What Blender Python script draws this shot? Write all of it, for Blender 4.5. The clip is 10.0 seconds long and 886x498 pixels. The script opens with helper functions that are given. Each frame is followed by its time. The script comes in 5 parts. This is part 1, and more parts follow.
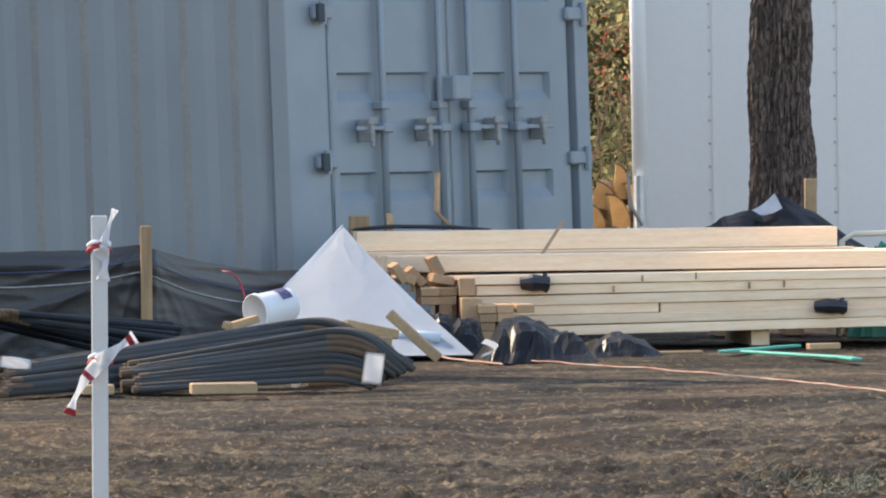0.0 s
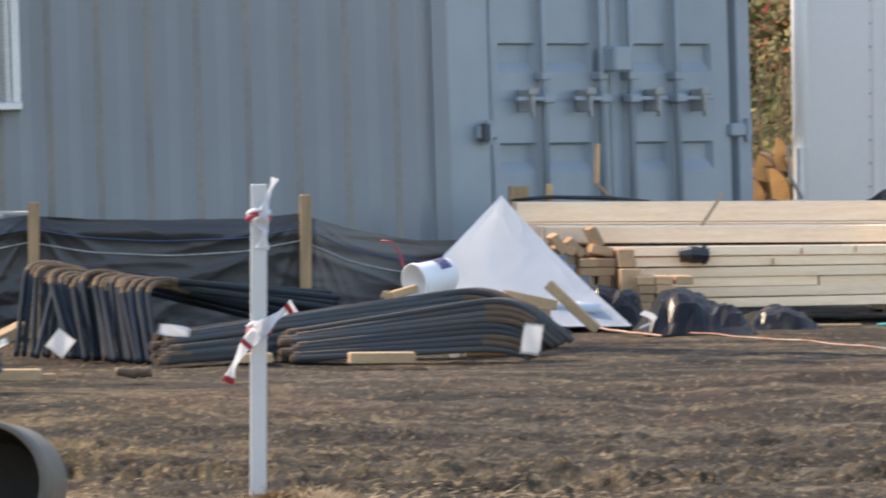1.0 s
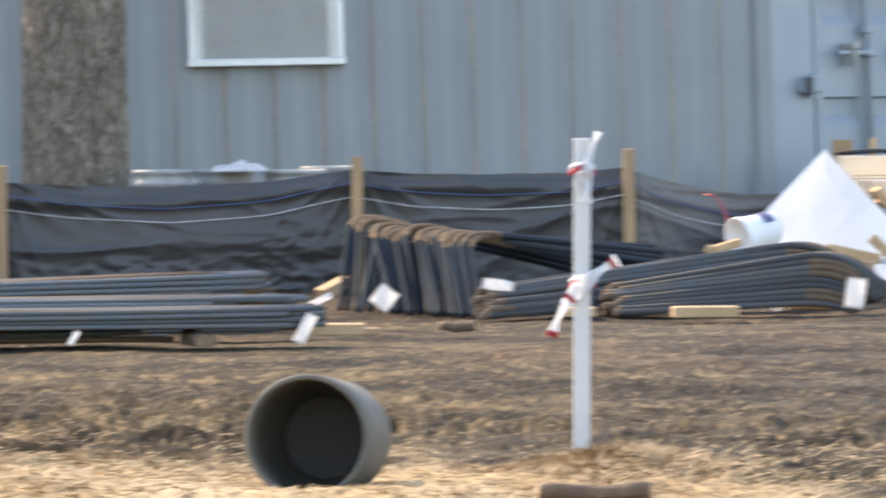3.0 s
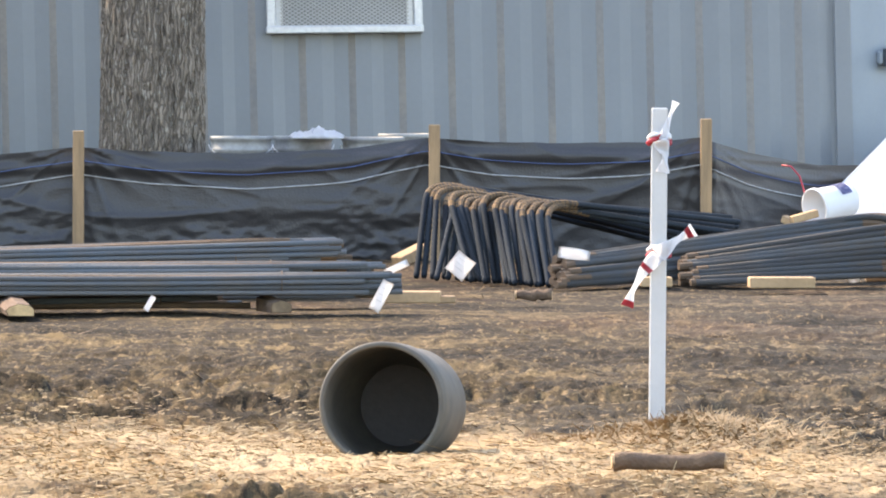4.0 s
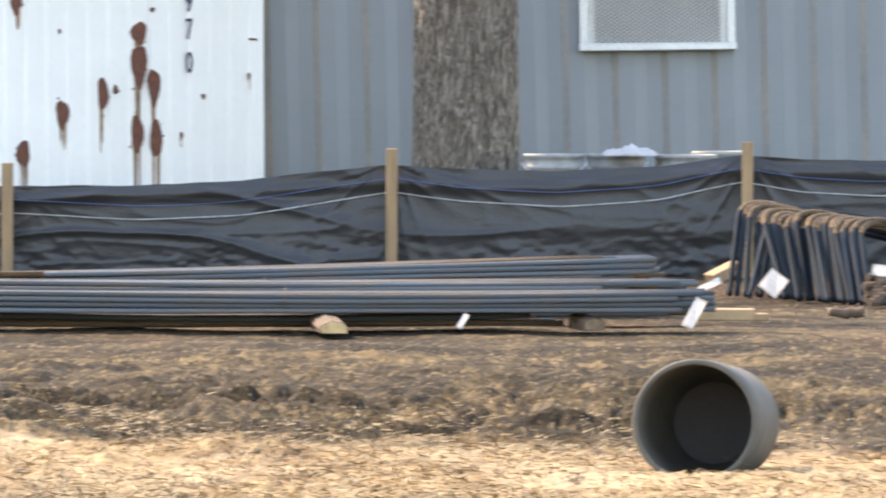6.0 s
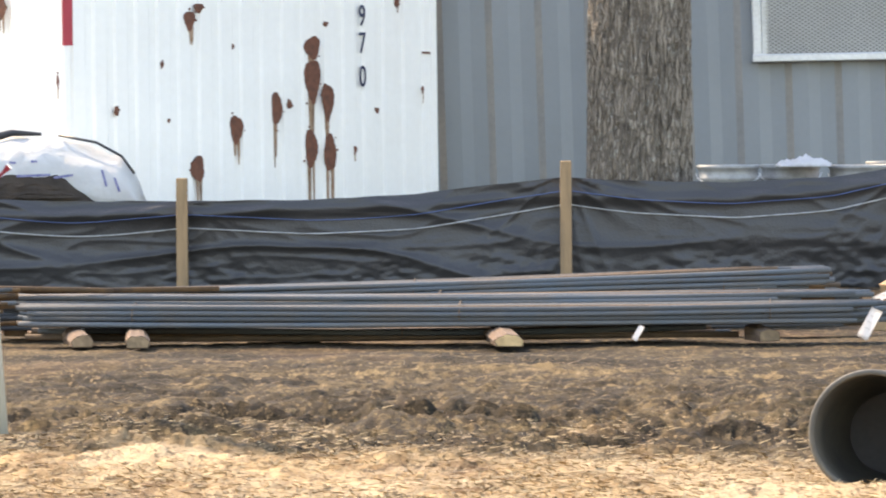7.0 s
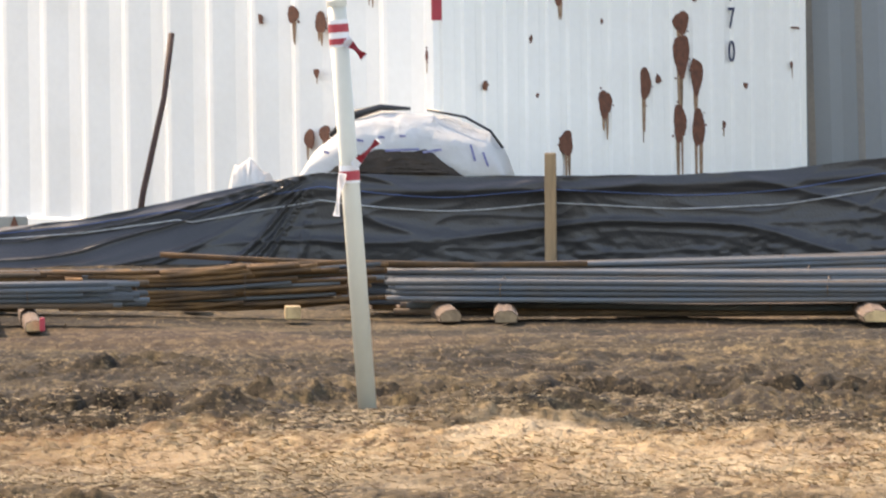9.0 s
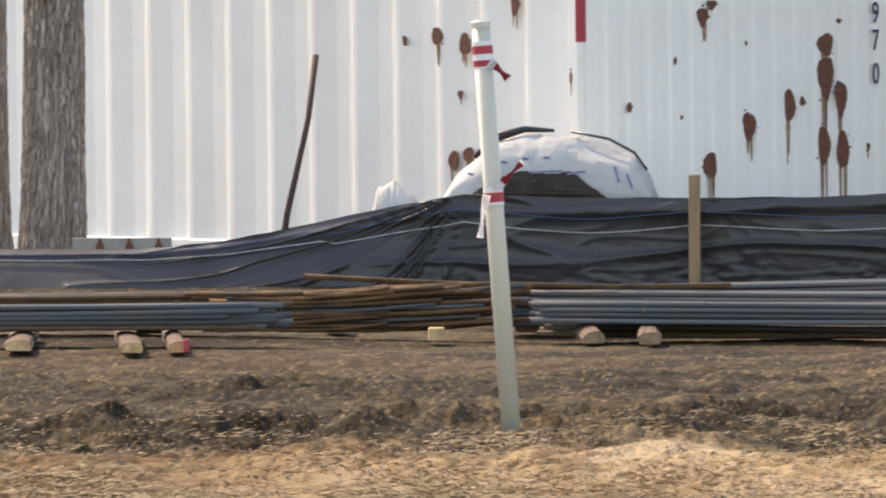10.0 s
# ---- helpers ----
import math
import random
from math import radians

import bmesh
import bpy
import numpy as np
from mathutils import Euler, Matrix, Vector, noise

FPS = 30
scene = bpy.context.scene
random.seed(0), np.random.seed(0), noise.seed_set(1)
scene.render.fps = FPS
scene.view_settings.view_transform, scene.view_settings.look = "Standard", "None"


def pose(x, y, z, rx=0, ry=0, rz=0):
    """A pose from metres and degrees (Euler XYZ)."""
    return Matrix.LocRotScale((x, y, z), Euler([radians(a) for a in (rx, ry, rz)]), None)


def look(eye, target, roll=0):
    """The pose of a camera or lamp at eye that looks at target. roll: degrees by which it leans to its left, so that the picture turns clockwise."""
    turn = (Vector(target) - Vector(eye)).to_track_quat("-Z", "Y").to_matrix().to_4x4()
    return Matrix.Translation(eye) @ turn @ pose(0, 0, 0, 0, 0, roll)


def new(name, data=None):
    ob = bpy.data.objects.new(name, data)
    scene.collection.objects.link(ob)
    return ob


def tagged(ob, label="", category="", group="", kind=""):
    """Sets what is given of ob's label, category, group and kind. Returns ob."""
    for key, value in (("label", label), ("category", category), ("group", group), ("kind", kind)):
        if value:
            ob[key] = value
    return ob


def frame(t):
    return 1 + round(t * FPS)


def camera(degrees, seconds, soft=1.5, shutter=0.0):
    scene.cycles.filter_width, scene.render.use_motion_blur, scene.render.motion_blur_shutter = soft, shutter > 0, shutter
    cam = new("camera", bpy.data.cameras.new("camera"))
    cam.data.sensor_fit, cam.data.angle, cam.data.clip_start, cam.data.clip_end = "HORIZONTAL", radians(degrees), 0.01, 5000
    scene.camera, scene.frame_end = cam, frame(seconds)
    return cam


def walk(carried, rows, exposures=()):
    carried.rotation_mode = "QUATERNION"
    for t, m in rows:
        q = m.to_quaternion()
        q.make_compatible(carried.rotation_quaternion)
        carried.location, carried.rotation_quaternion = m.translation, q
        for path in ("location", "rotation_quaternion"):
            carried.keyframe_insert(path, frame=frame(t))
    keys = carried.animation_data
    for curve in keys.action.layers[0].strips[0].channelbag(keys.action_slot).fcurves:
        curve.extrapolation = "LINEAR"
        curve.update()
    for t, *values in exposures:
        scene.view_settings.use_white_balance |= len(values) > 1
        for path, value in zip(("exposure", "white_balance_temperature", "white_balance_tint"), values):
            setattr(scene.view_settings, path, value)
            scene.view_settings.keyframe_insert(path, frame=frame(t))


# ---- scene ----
# Building site behind a silt fence, seen through a long lens that turns on its spot.
EYE = 1.15
cam = camera(6.411, 10.0, soft=1.9, shutter=0.4)
ROWS = [
    (0.0, -5.124, -0.996, 0.586), (0.3, -4.984, -1.105, 0.578), (0.5, -4.76, -1.132, 0.572),
    (0.8, -4.301, -1.168, 0.331), (1.0, -3.962, -1.202, 0.17), (1.3, -3.271, -1.326, 0.121),
    (1.5, -2.952, -1.4, 0.088), (1.8, -2.97, -1.488, 0.056), (2.0, -3.206, -1.471, 0.034),
    (2.3, -2.983, -1.347, 0.109), (2.5, -2.663, -1.321, 0.159), (2.8, -2.215, -1.405, 0.244),
    (3.0, -1.623, -1.525, 0.3), (3.2, -0.982, -1.551, 0.093), (4.3, -1.017, -1.794, -0.276),
    (4.5, -0.792, -1.775, -0.251), (4.8, -0.631, -1.636, -0.151), (5.0, -0.409, -1.568, -0.084),
    (5.3, -0.124, -1.576, -0.034), (5.5, 0.0, -1.593, 0.0), (5.8, 0.791, -1.602, -0.046), (6.0, 1.21, -1.632, -0.076),
    (6.2, 1.619, -1.638, -0.168), (7.3, 2.773, -1.514, 0.492), (7.5, 3.021, -1.584, 0.461),
    (7.8, 3.344, -1.678, 0.449), (8.0, 3.516, -1.794, 0.441), (8.3, 3.917, -1.986, 0.436),
    (8.5, 4.454, -1.992, 0.432), (8.8, 5.01, -1.873, 0.366), (9.0, 5.133, -1.703, 0.322),
    (9.3, 5.394, -1.523, 0.338), (9.5, 5.643, -1.496, 0.348), (9.8, 5.976, -1.505, 0.307),
    (10.0, 6.177, -1.54, 0.28),
]
walk(cam, [(t, pose(0, 0, EYE, 90 + pitch, roll, yaw)) for t, yaw, pitch, roll in ROWS],
     exposures=[(0.0, 1.6, 7360, 12.0), (1.0, 1.66, 7491, 13.3), (1.5, 1.94, 7557, 13.4), (2.0, 2.15, 7522, 12.5), (2.5, 2.2, 7538, 12.7), (4.5, 2.42, 7800, 14.2), (6.0, 2.42, 7950, 14.2), (7.5, 2.22, 8450, 15.2), (8.0, 2.05, 8500, 16.2), (8.5, 2.0, 8400, 16.2), (9.0, 1.98, 8400, 16.2), (9.5, 1.72, 8400, 16.2), (10.0, 1.62, 8400, 16.2)])

# ---- light ----
SUN_AZ, SUN_EL = 312.5, 42.0     # degrees clockwise from straight ahead; above the horizon
world = bpy.data.worlds.new("sky")
scene.world = world
world.use_nodes = True
wn = world.node_tree
sky = wn.nodes.new("ShaderNodeTexSky")
sky.sky_type, sky.sun_disc = "NISHITA", False
sky.sun_elevation, sky.sun_rotation = radians(SUN_EL), radians(SUN_AZ)
wn.links.new(sky.outputs[0], wn.nodes["Background"].inputs[0])
wn.nodes["Background"].inputs[1].default_value = 0.15
sun = new("sun", bpy.data.lights.new("sun", "SUN"))
sun.data.energy, sun.data.angle, sun.data.color = 1.95, radians(1.0), (1.0, 0.88, 0.72)
sun.matrix_world = look((30 * math.sin(radians(SUN_AZ)), 30 * math.cos(radians(SUN_AZ)), 30 * math.tan(radians(SUN_EL))), (0, 0, 0))


# ---- materials ----
def mat(name, base, rough=0.7, other=None, scale=8.0, amount=0.5, bump=0.2, bump_scale=60.0, metal=0.0, stretch=(1, 1, 1), spread=0.0, spec=0.5, grain=0.18):
    """Base colour that drifts to another at two scales, with fine relief. spread: how far pieces differ."""
    m = bpy.data.materials.new(name)
    m.use_nodes = True
    n, l = m.node_tree.nodes, m.node_tree.links
    b = n["Principled BSDF"]
    b.inputs["Roughness"].default_value, b.inputs["Metallic"].default_value = rough, metal
    b.inputs["Specular IOR Level"].default_value = spec
    co, mp = n.new("ShaderNodeTexCoord"), n.new("ShaderNodeMapping")
    mp.inputs["Scale"].default_value = stretch
    l.new(co.outputs["Object"], mp.inputs[0])
    big, fine = n.new("ShaderNodeTexNoise"), n.new("ShaderNodeTexNoise")
    big.inputs["Scale"].default_value, big.inputs["Detail"].default_value = scale, 6
    fine.inputs["Scale"].default_value, fine.inputs["Detail"].default_value = bump_scale, 4
    l.new(mp.outputs[0], big.inputs["Vector"])
    l.new(mp.outputs[0], fine.inputs["Vector"])
    ramp = n.new("ShaderNodeMapRange")
    ramp.inputs[1].default_value, ramp.inputs[2].default_value = 0.35, 0.68
    ramp.inputs[4].default_value = amount
    l.new(big.outputs[0], ramp.inputs[0])
    mix = n.new("ShaderNodeMix")
    mix.data_type = "RGBA"
    other = other or tuple(c * 0.6 for c in base)
    mix.inputs[6].default_value, mix.inputs[7].default_value = (*base, 1), (*other, 1)
    l.new(ramp.outputs[0], mix.inputs[0])
    hsv = n.new("ShaderNodeHueSaturation")
    val = n.new("ShaderNodeMapRange")
    val.inputs[3].default_value, val.inputs[4].default_value = 1 - grain, 1 + grain
    l.new(fine.outputs[0], val.inputs[0])
    out = val.outputs[0]
    if spread:
        info, mul = n.new("ShaderNodeObjectInfo"), n.new("ShaderNodeMath")
        vary = n.new("ShaderNodeMapRange")
        vary.inputs[3].default_value, vary.inputs[4].default_value = 1 - spread, 1 + spread
        mul.operation = "MULTIPLY"
        l.new(info.outputs["Random"], vary.inputs[0])
        l.new(vary.outputs[0], mul.inputs[0])
        l.new(out, mul.inputs[1])
        out = mul.outputs[0]
    l.new(out, hsv.inputs["Value"])
    l.new(mix.outputs[2], hsv.inputs["Color"])
    l.new(hsv.outputs[0], b.inputs["Base Color"])
    bp = n.new("ShaderNodeBump")
    bp.inputs["Strength"].default_value, bp.inputs["Distance"].default_value = bump, 0.01
    l.new(fine.outputs[0], bp.inputs["Height"])
    l.new(bp.outputs[0], b.inputs["Normal"])
    return m


def bark(name, crack, plate, lichen, scale, squeeze=0.08, spot=24, cover=0.75):
    """Upright plates with dark cracks between them and pale lichen on top."""
    m = mat(name, plate, 0.95, tuple(c * 1.35 for c in plate), 14, 0.8, 0.5, 70)
    n, l = m.node_tree.nodes, m.node_tree.links
    b = n["Principled BSDF"]
    co, mp, warp = n.new("ShaderNodeTexCoord"), n.new("ShaderNodeMapping"), n.new("ShaderNodeTexNoise")
    add = n.new("ShaderNodeMixRGB")
    add.blend_type = "ADD"
    add.inputs[0].default_value = 0.045
    warp.inputs["Scale"].default_value, warp.inputs["Detail"].default_value = 16, 5
    mp.inputs["Scale"].default_value = (1, 1, squeeze)
    l.new(co.outputs["Object"], warp.inputs["Vector"])
    l.new(co.outputs["Object"], add.inputs[1])
    l.new(warp.outputs["Color"], add.inputs[2])
    l.new(add.outputs[0], mp.inputs[0])
    vor = n.new("ShaderNodeTexVoronoi")
    vor.feature = "DISTANCE_TO_EDGE"
    vor.inputs["Scale"].default_value = scale
    l.new(mp.outputs[0], vor.inputs["Vector"])
    edge = n.new("ShaderNodeMapRange")
    edge.inputs[1].default_value, edge.inputs[2].default_value = 0.0, 0.22
    l.new(vor.outputs["Distance"], edge.inputs[0])
    old = b.inputs["Base Color"].links[0].from_socket
    pale, spots = n.new("ShaderNodeTexNoise"), n.new("ShaderNodeMapRange")
    pale.inputs["Scale"].default_value, pale.inputs["Detail"].default_value, pale.inputs["Roughness"].default_value = spot, 8, 0.7
    l.new(co.outputs["Object"], pale.inputs["Vector"])
    spots.inputs[1].default_value, spots.inputs[2].default_value, spots.inputs[4].default_value = 0.55, 0.62, cover
    l.new(pale.outputs[0], spots.inputs[0])
    mixes = [n.new("ShaderNodeMix") for _ in range(2)]
    for k in mixes:
        k.data_type = "RGBA"
    l.new(spots.outputs[0], mixes[0].inputs[0])
    l.new(old, mixes[0].inputs[6])
    mixes[0].inputs[7].default_value = (*lichen, 1)
    l.new(edge.outputs[0], mixes[1].inputs[0])
    mixes[1].inputs[6].default_value = (*crack, 1)
    l.new(mixes[0].outputs[2], mixes[1].inputs[7])
    l.new(mixes[1].outputs[2], b.inputs["Base Color"])
    first = b.inputs["Normal"].links[0].from_node
    bp = n.new("ShaderNodeBump")
    bp.inputs["Strength"].default_value, bp.inputs["Distance"].default_value = 0.75, 0.012
    l.new(edge.outputs[0], bp.inputs["Height"])
    l.new(first.outputs[0], bp.inputs["Normal"])
    l.new(bp.outputs[0], b.inputs["Normal"])
    return m


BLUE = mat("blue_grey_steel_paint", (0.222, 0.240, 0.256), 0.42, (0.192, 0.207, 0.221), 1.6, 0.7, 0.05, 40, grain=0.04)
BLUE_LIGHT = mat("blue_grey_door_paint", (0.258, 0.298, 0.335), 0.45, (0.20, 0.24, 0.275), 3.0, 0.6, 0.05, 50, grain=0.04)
FLANK = mat("tan_flank_colour", (0.325, 0.298, 0.265), 0.7, (0.24, 0.24, 0.24), 3, 0.9, 0.1, 40)
SLOT = mat("dark_slot", (0.05, 0.06, 0.07), 0.7)
TAN = mat("tan_seam", (0.33, 0.31, 0.27), 0.7, None, 6, 0.4, 0.1, 40)
WHITE = mat("white_container_paint", (0.89, 0.87, 0.83), 0.45, (0.81, 0.785, 0.74), 2.2, 0.6, 0.06, 30, grain=0.04)
TRAILER = mat("white_trailer_skin", (0.83, 0.79, 0.745), 0.4, (0.77, 0.73, 0.69), 1.2, 0.5, 0.01, 30, grain=0.04)
RUSTRUN = mat("pale_rust_run", (0.30, 0.17, 0.10), 0.9, (0.42, 0.30, 0.21), 25, 0.8, 0.2, 90)
RUST = mat("rust", (0.19, 0.075, 0.045), 0.9, (0.09, 0.04, 0.028), 40, 0.7, 0.4, 90)
FABRIC = mat("black_woven_fabric", (0.037, 0.036, 0.038), 0.42, (0.049, 0.048, 0.050), 3.5, 0.6, 0.25, 90, spec=0.5)
CORD = mat("white_cord", (0.40, 0.41, 0.42), 0.8, (0.2, 0.2, 0.2), 30, 0.8)
CORD_BLUE = mat("blue_cord", (0.075, 0.12, 0.26), 0.8)
POST = mat("weathered_stake_wood", (0.36, 0.23, 0.125), 0.8, (0.19, 0.13, 0.075), 6, 0.7, 0.3, 50, stretch=(6, 6, 0.6), spread=0.15)
PINE = mat("fresh_sawn_pine", (0.97, 0.735, 0.52), 0.7, (0.88, 0.59, 0.37), 7, 0.7, 0.15, 40, stretch=(0.5, 6, 6), spread=0.1)
ENDGRAIN = mat("pine_end_grain", (0.46, 0.29, 0.165), 0.85, (0.30, 0.175, 0.095), 12, 0.7, 0.3, 80, spread=0.25)
STEEL = mat("mill_scale_rebar", (0.088, 0.104, 0.120), 0.85, (0.14, 0.105, 0.075), 5, 0.4, 0.5, 160, spread=0.3, spec=0.2)
BENTSTEEL = mat("dark_mill_scale_rebar", (0.058, 0.066, 0.074), 0.8, (0.09, 0.068, 0.05), 6, 0.4, 0.5, 160, spread=0.3, spec=0.25)
SCALE = mat("blue_black_mill_scale", (0.027, 0.036, 0.047), 0.82, (0.024, 0.027, 0.030), 7, 0.6, 0.4, 160, spread=0.3, spec=0.1)
OCHRE = mat("ochre_rust", (0.18, 0.105, 0.045), 0.9, (0.045, 0.03, 0.02), 30, 0.8, 0.5, 160, spread=0.25)
DULLRUST = mat("dull_rust", (0.12, 0.075, 0.045), 0.85, (0.07, 0.05, 0.035), 14, 0.8, 0.5, 160)
RUSTBAR = mat("rusty_rebar", (0.17, 0.085, 0.03), 0.85, (0.045, 0.028, 0.018), 10, 0.8, 0.5, 160, metal=0.1, spread=0.35)
BARK = bark("furrowed_bark", (0.112, 0.089, 0.069), (0.245, 0.200, 0.157), (0.42, 0.40, 0.34), 60, 0.09, 20, 0.7)
BARK_GREY = bark("grey_bark", (0.25, 0.19, 0.155), (0.38, 0.31, 0.26), (0.42, 0.38, 0.34), 40, 0.05, 12, 0.5)
BARK_DARK = bark("dark_pine_bark", (0.080, 0.056, 0.045), (0.155, 0.112, 0.090), (0.30, 0.235, 0.18), 30, 0.35, 9, 0.6)
RIVET = mat("dull_rivet", (0.50, 0.51, 0.53), 0.5)
ROD = mat("dark_rusted_rod", (0.045, 0.024, 0.022), 0.8, (0.08, 0.04, 0.03), 30, 0.7, 0.3, 90)
SOILPILE = mat("damp_soil", (0.07, 0.055, 0.045), 0.95, (0.13, 0.10, 0.075), 9, 0.7, 0.8, 40)
SANDSTONE = mat("tan_sandstone", (0.42, 0.29, 0.15), 0.9, (0.28, 0.18, 0.09), 30, 0.7, 0.5, 120)
STRAW = mat("dry_straw", (0.38, 0.285, 0.155), 0.8, (0.15, 0.095, 0.045), 20, 0.7, 0.1, 60)
MOUND = mat("brown_straw_and_roots", (0.34, 0.24, 0.135), 0.85, (0.15, 0.10, 0.05), 20, 0.7, 0.1, 60)
TUFT = mat("grey_green_grass", (0.085, 0.095, 0.062), 0.8, (0.14, 0.125, 0.08), 9, 0.8)
TWIG = mat("dry_twig", (0.12, 0.082, 0.052), 0.9, (0.20, 0.145, 0.095), 20, 0.6, 0.3, 80)
LOGBARK = mat("log_bark", (0.10, 0.065, 0.045), 0.95, (0.17, 0.11, 0.07), 20, 0.7, 0.8, 60)
LEAF = mat("olive_leaf", (0.11, 0.13, 0.05), 0.6, (0.20, 0.165, 0.07), 2, 0.8, 0.1, 30)
DEADLEAF = mat("dead_tan_leaf", (0.17, 0.12, 0.07), 0.8, (0.10, 0.07, 0.045), 4, 0.8, 0.1, 30)
LEAF_RED = mat("red_leaf", (0.30, 0.05, 0.045), 0.6, (0.22, 0.08, 0.05), 3, 0.8, 0.1, 30)
SACK = mat("white_woven_sack", (0.80, 0.80, 0.79), 0.6, (0.66, 0.65, 0.63), 6, 0.6, 0.4, 30, grain=0.04)
def thin_leaf(m, colour):
    """Lets part of the light through, as leaves do."""
    n, l = m.node_tree.nodes, m.node_tree.links
    t, mix = n.new("ShaderNodeBsdfTranslucent"), n.new("ShaderNodeMixShader")
    t.inputs[0].default_value = (*colour, 1)
    mix.inputs[0].default_value = 0.6
    l.new(n["Principled BSDF"].outputs[0], mix.inputs[1])
    l.new(t.outputs[0], mix.inputs[2])
    l.new(mix.outputs[0], n["Material Output"].inputs[0])


thin_leaf(LEAF, (0.48, 0.44, 0.24))
thin_leaf(LEAF_RED, (0.40, 0.09, 0.06))
thin_leaf(DEADLEAF, (0.16, 0.11, 0.06))
FIREWOOD = mat("fresh_split_wood", (0.50, 0.29, 0.11), 0.8, (0.34, 0.17, 0.06), 12, 0.7, 0.3, 60, spread=0.2)
FRESHCUT = mat("fresh_cut_wood", (0.62, 0.43, 0.22), 0.8, (0.16, 0.095, 0.045), 22, 0.6, 0.3, 60, spread=0.2)
WETEND = mat("wet_sawn_end", (0.27, 0.185, 0.11), 0.9, (0.13, 0.088, 0.055), 25, 0.8, 0.5, 60, spread=0.3)
PALEWOOD = mat("pale_cut_wood", (0.48, 0.32, 0.18), 0.8, (0.33, 0.21, 0.11), 9, 0.6, 0.3, 60, spread=0.15)
PVC = mat("white_pvc", (0.56, 0.54, 0.46), 0.45, (0.46, 0.44, 0.37), 4, 0.5, 0.03, 40, grain=0.04)
STAKE = mat("white_painted_stake", (0.52, 0.52, 0.52), 0.55, (0.42, 0.42, 0.42), 4, 0.5, 0.1, 60, grain=0.04)
PIPE = mat("grey_plastic_pipe", (0.085, 0.080, 0.072), 0.7, (0.15, 0.135, 0.11), 7, 0.7, 0.15, 50, spec=0.2)
PIPE_IN = mat("dusty_pipe_plug", (0.075, 0.068, 0.070), 0.8, (0.06, 0.06, 0.06), 6, 0.5, 0.2, 60)
TARP = mat("white_lumber_wrap", (0.60, 0.645, 0.69), 0.5, (0.52, 0.56, 0.60), 3, 0.5, 0.2, 18, grain=0.04)
BLACKFILM = mat("black_plastic_film", (0.016, 0.016, 0.018), 0.36, (0.03, 0.03, 0.033), 6, 0.5, 0.4, 20)
PAPER = mat("white_paper_tag", (0.75, 0.75, 0.76), 0.7, (0.62, 0.62, 0.64), 10, 0.4, 0.1, 40, grain=0.04)
FLAG = mat("orange_flag", (0.75, 0.16, 0.03), 0.5, None, 10, 0.3, 0.05, 40)
RED = mat("red_tape", (0.42, 0.03, 0.05), 0.5, None, 10, 0.3, 0.05, 40)
ALU = mat("mill_aluminium", (0.62, 0.63, 0.64), 0.4, (0.5, 0.5, 0.5), 8, 0.4, 0.05, 60, metal=0.5)
SCREEN = mat("dull_grey_pane", (0.23, 0.225, 0.22), 0.6, (0.19, 0.185, 0.18), 5, 0.5, 0.3, 300)
MESH = mat("white_expanded_metal", (0.46, 0.45, 0.42), 0.5, (0.38, 0.37, 0.34), 5, 0.5, 0.1, 60)
ZINC = mat("galvanised_steel", (0.33, 0.33, 0.32), 0.6, (0.21, 0.21, 0.20), 20, 0.7, 0.1, 60, metal=0.2)
GREEN = mat("teal_plastic", (0.06, 0.42, 0.33), 0.5, None, 6, 0.4, 0.05, 40)
ORANGE = mat("faded_orange_cord", (0.42, 0.16, 0.09), 0.7, (0.55, 0.42, 0.32), 5, 1.0)
INKBLUE = mat("blue_print", (0.12, 0.13, 0.30), 0.6, (0.3, 0.3, 0.42), 60, 0.8)
INK = mat("dark_ink", (0.03, 0.035, 0.08), 0.7)


# ---- building helpers ----
def mesh_of(name, bm, material):
    me = bpy.data.meshes.new(name)
    bm.to_mesh(me)
    bm.free()
    me.materials.append(material)
    return me


def part(name, bm, material, parent, label="", smooth=False):
    me = mesh_of(name, bm, material)
    if smooth:
        me.shade_smooth()
    ob = new(name, me)
    ob.parent = parent
    return tagged(ob, label)


def thing(name, label, category, group="", kind="", at=None):
    ob = new(name)
    ob.empty_display_size = 0.1
    if at is not None:
        ob.matrix_world = at
    return tagged(ob, label, category, group, kind)


def solo(name, bm, material, label, category, group="", kind="", smooth=False):
    return tagged(part(name, bm, material, None, smooth=smooth), label, category, group, kind)


def box(x0, x1, y0, y1, z0, z1, bevel=0.0, m=None, bm=None):
    """A box, its edges rounded by bevel, turned by m; added to bm where one is given."""
    b = bmesh.new()
    bmesh.ops.create_cube(b, size=1, matrix=Matrix.Translation(((x0 + x1) / 2, (y0 + y1) / 2, (z0 + z1) / 2)) @ Matrix.Diagonal((x1 - x0, y1 - y0, z1 - z0, 1)))
    if bevel:
        bmesh.ops.bevel(b, geom=b.edges[:], offset=bevel, segments=1, affect="EDGES")
    if m is not None:
        b.transform(m)
    return join(bm, b) if bm is not None else b


def join(bm, b):
    me = bpy.data.meshes.new("tmp")
    b.to_mesh(me)
    b.free()
    bm.from_mesh(me)
    bpy.data.meshes.remove(me)
    return bm


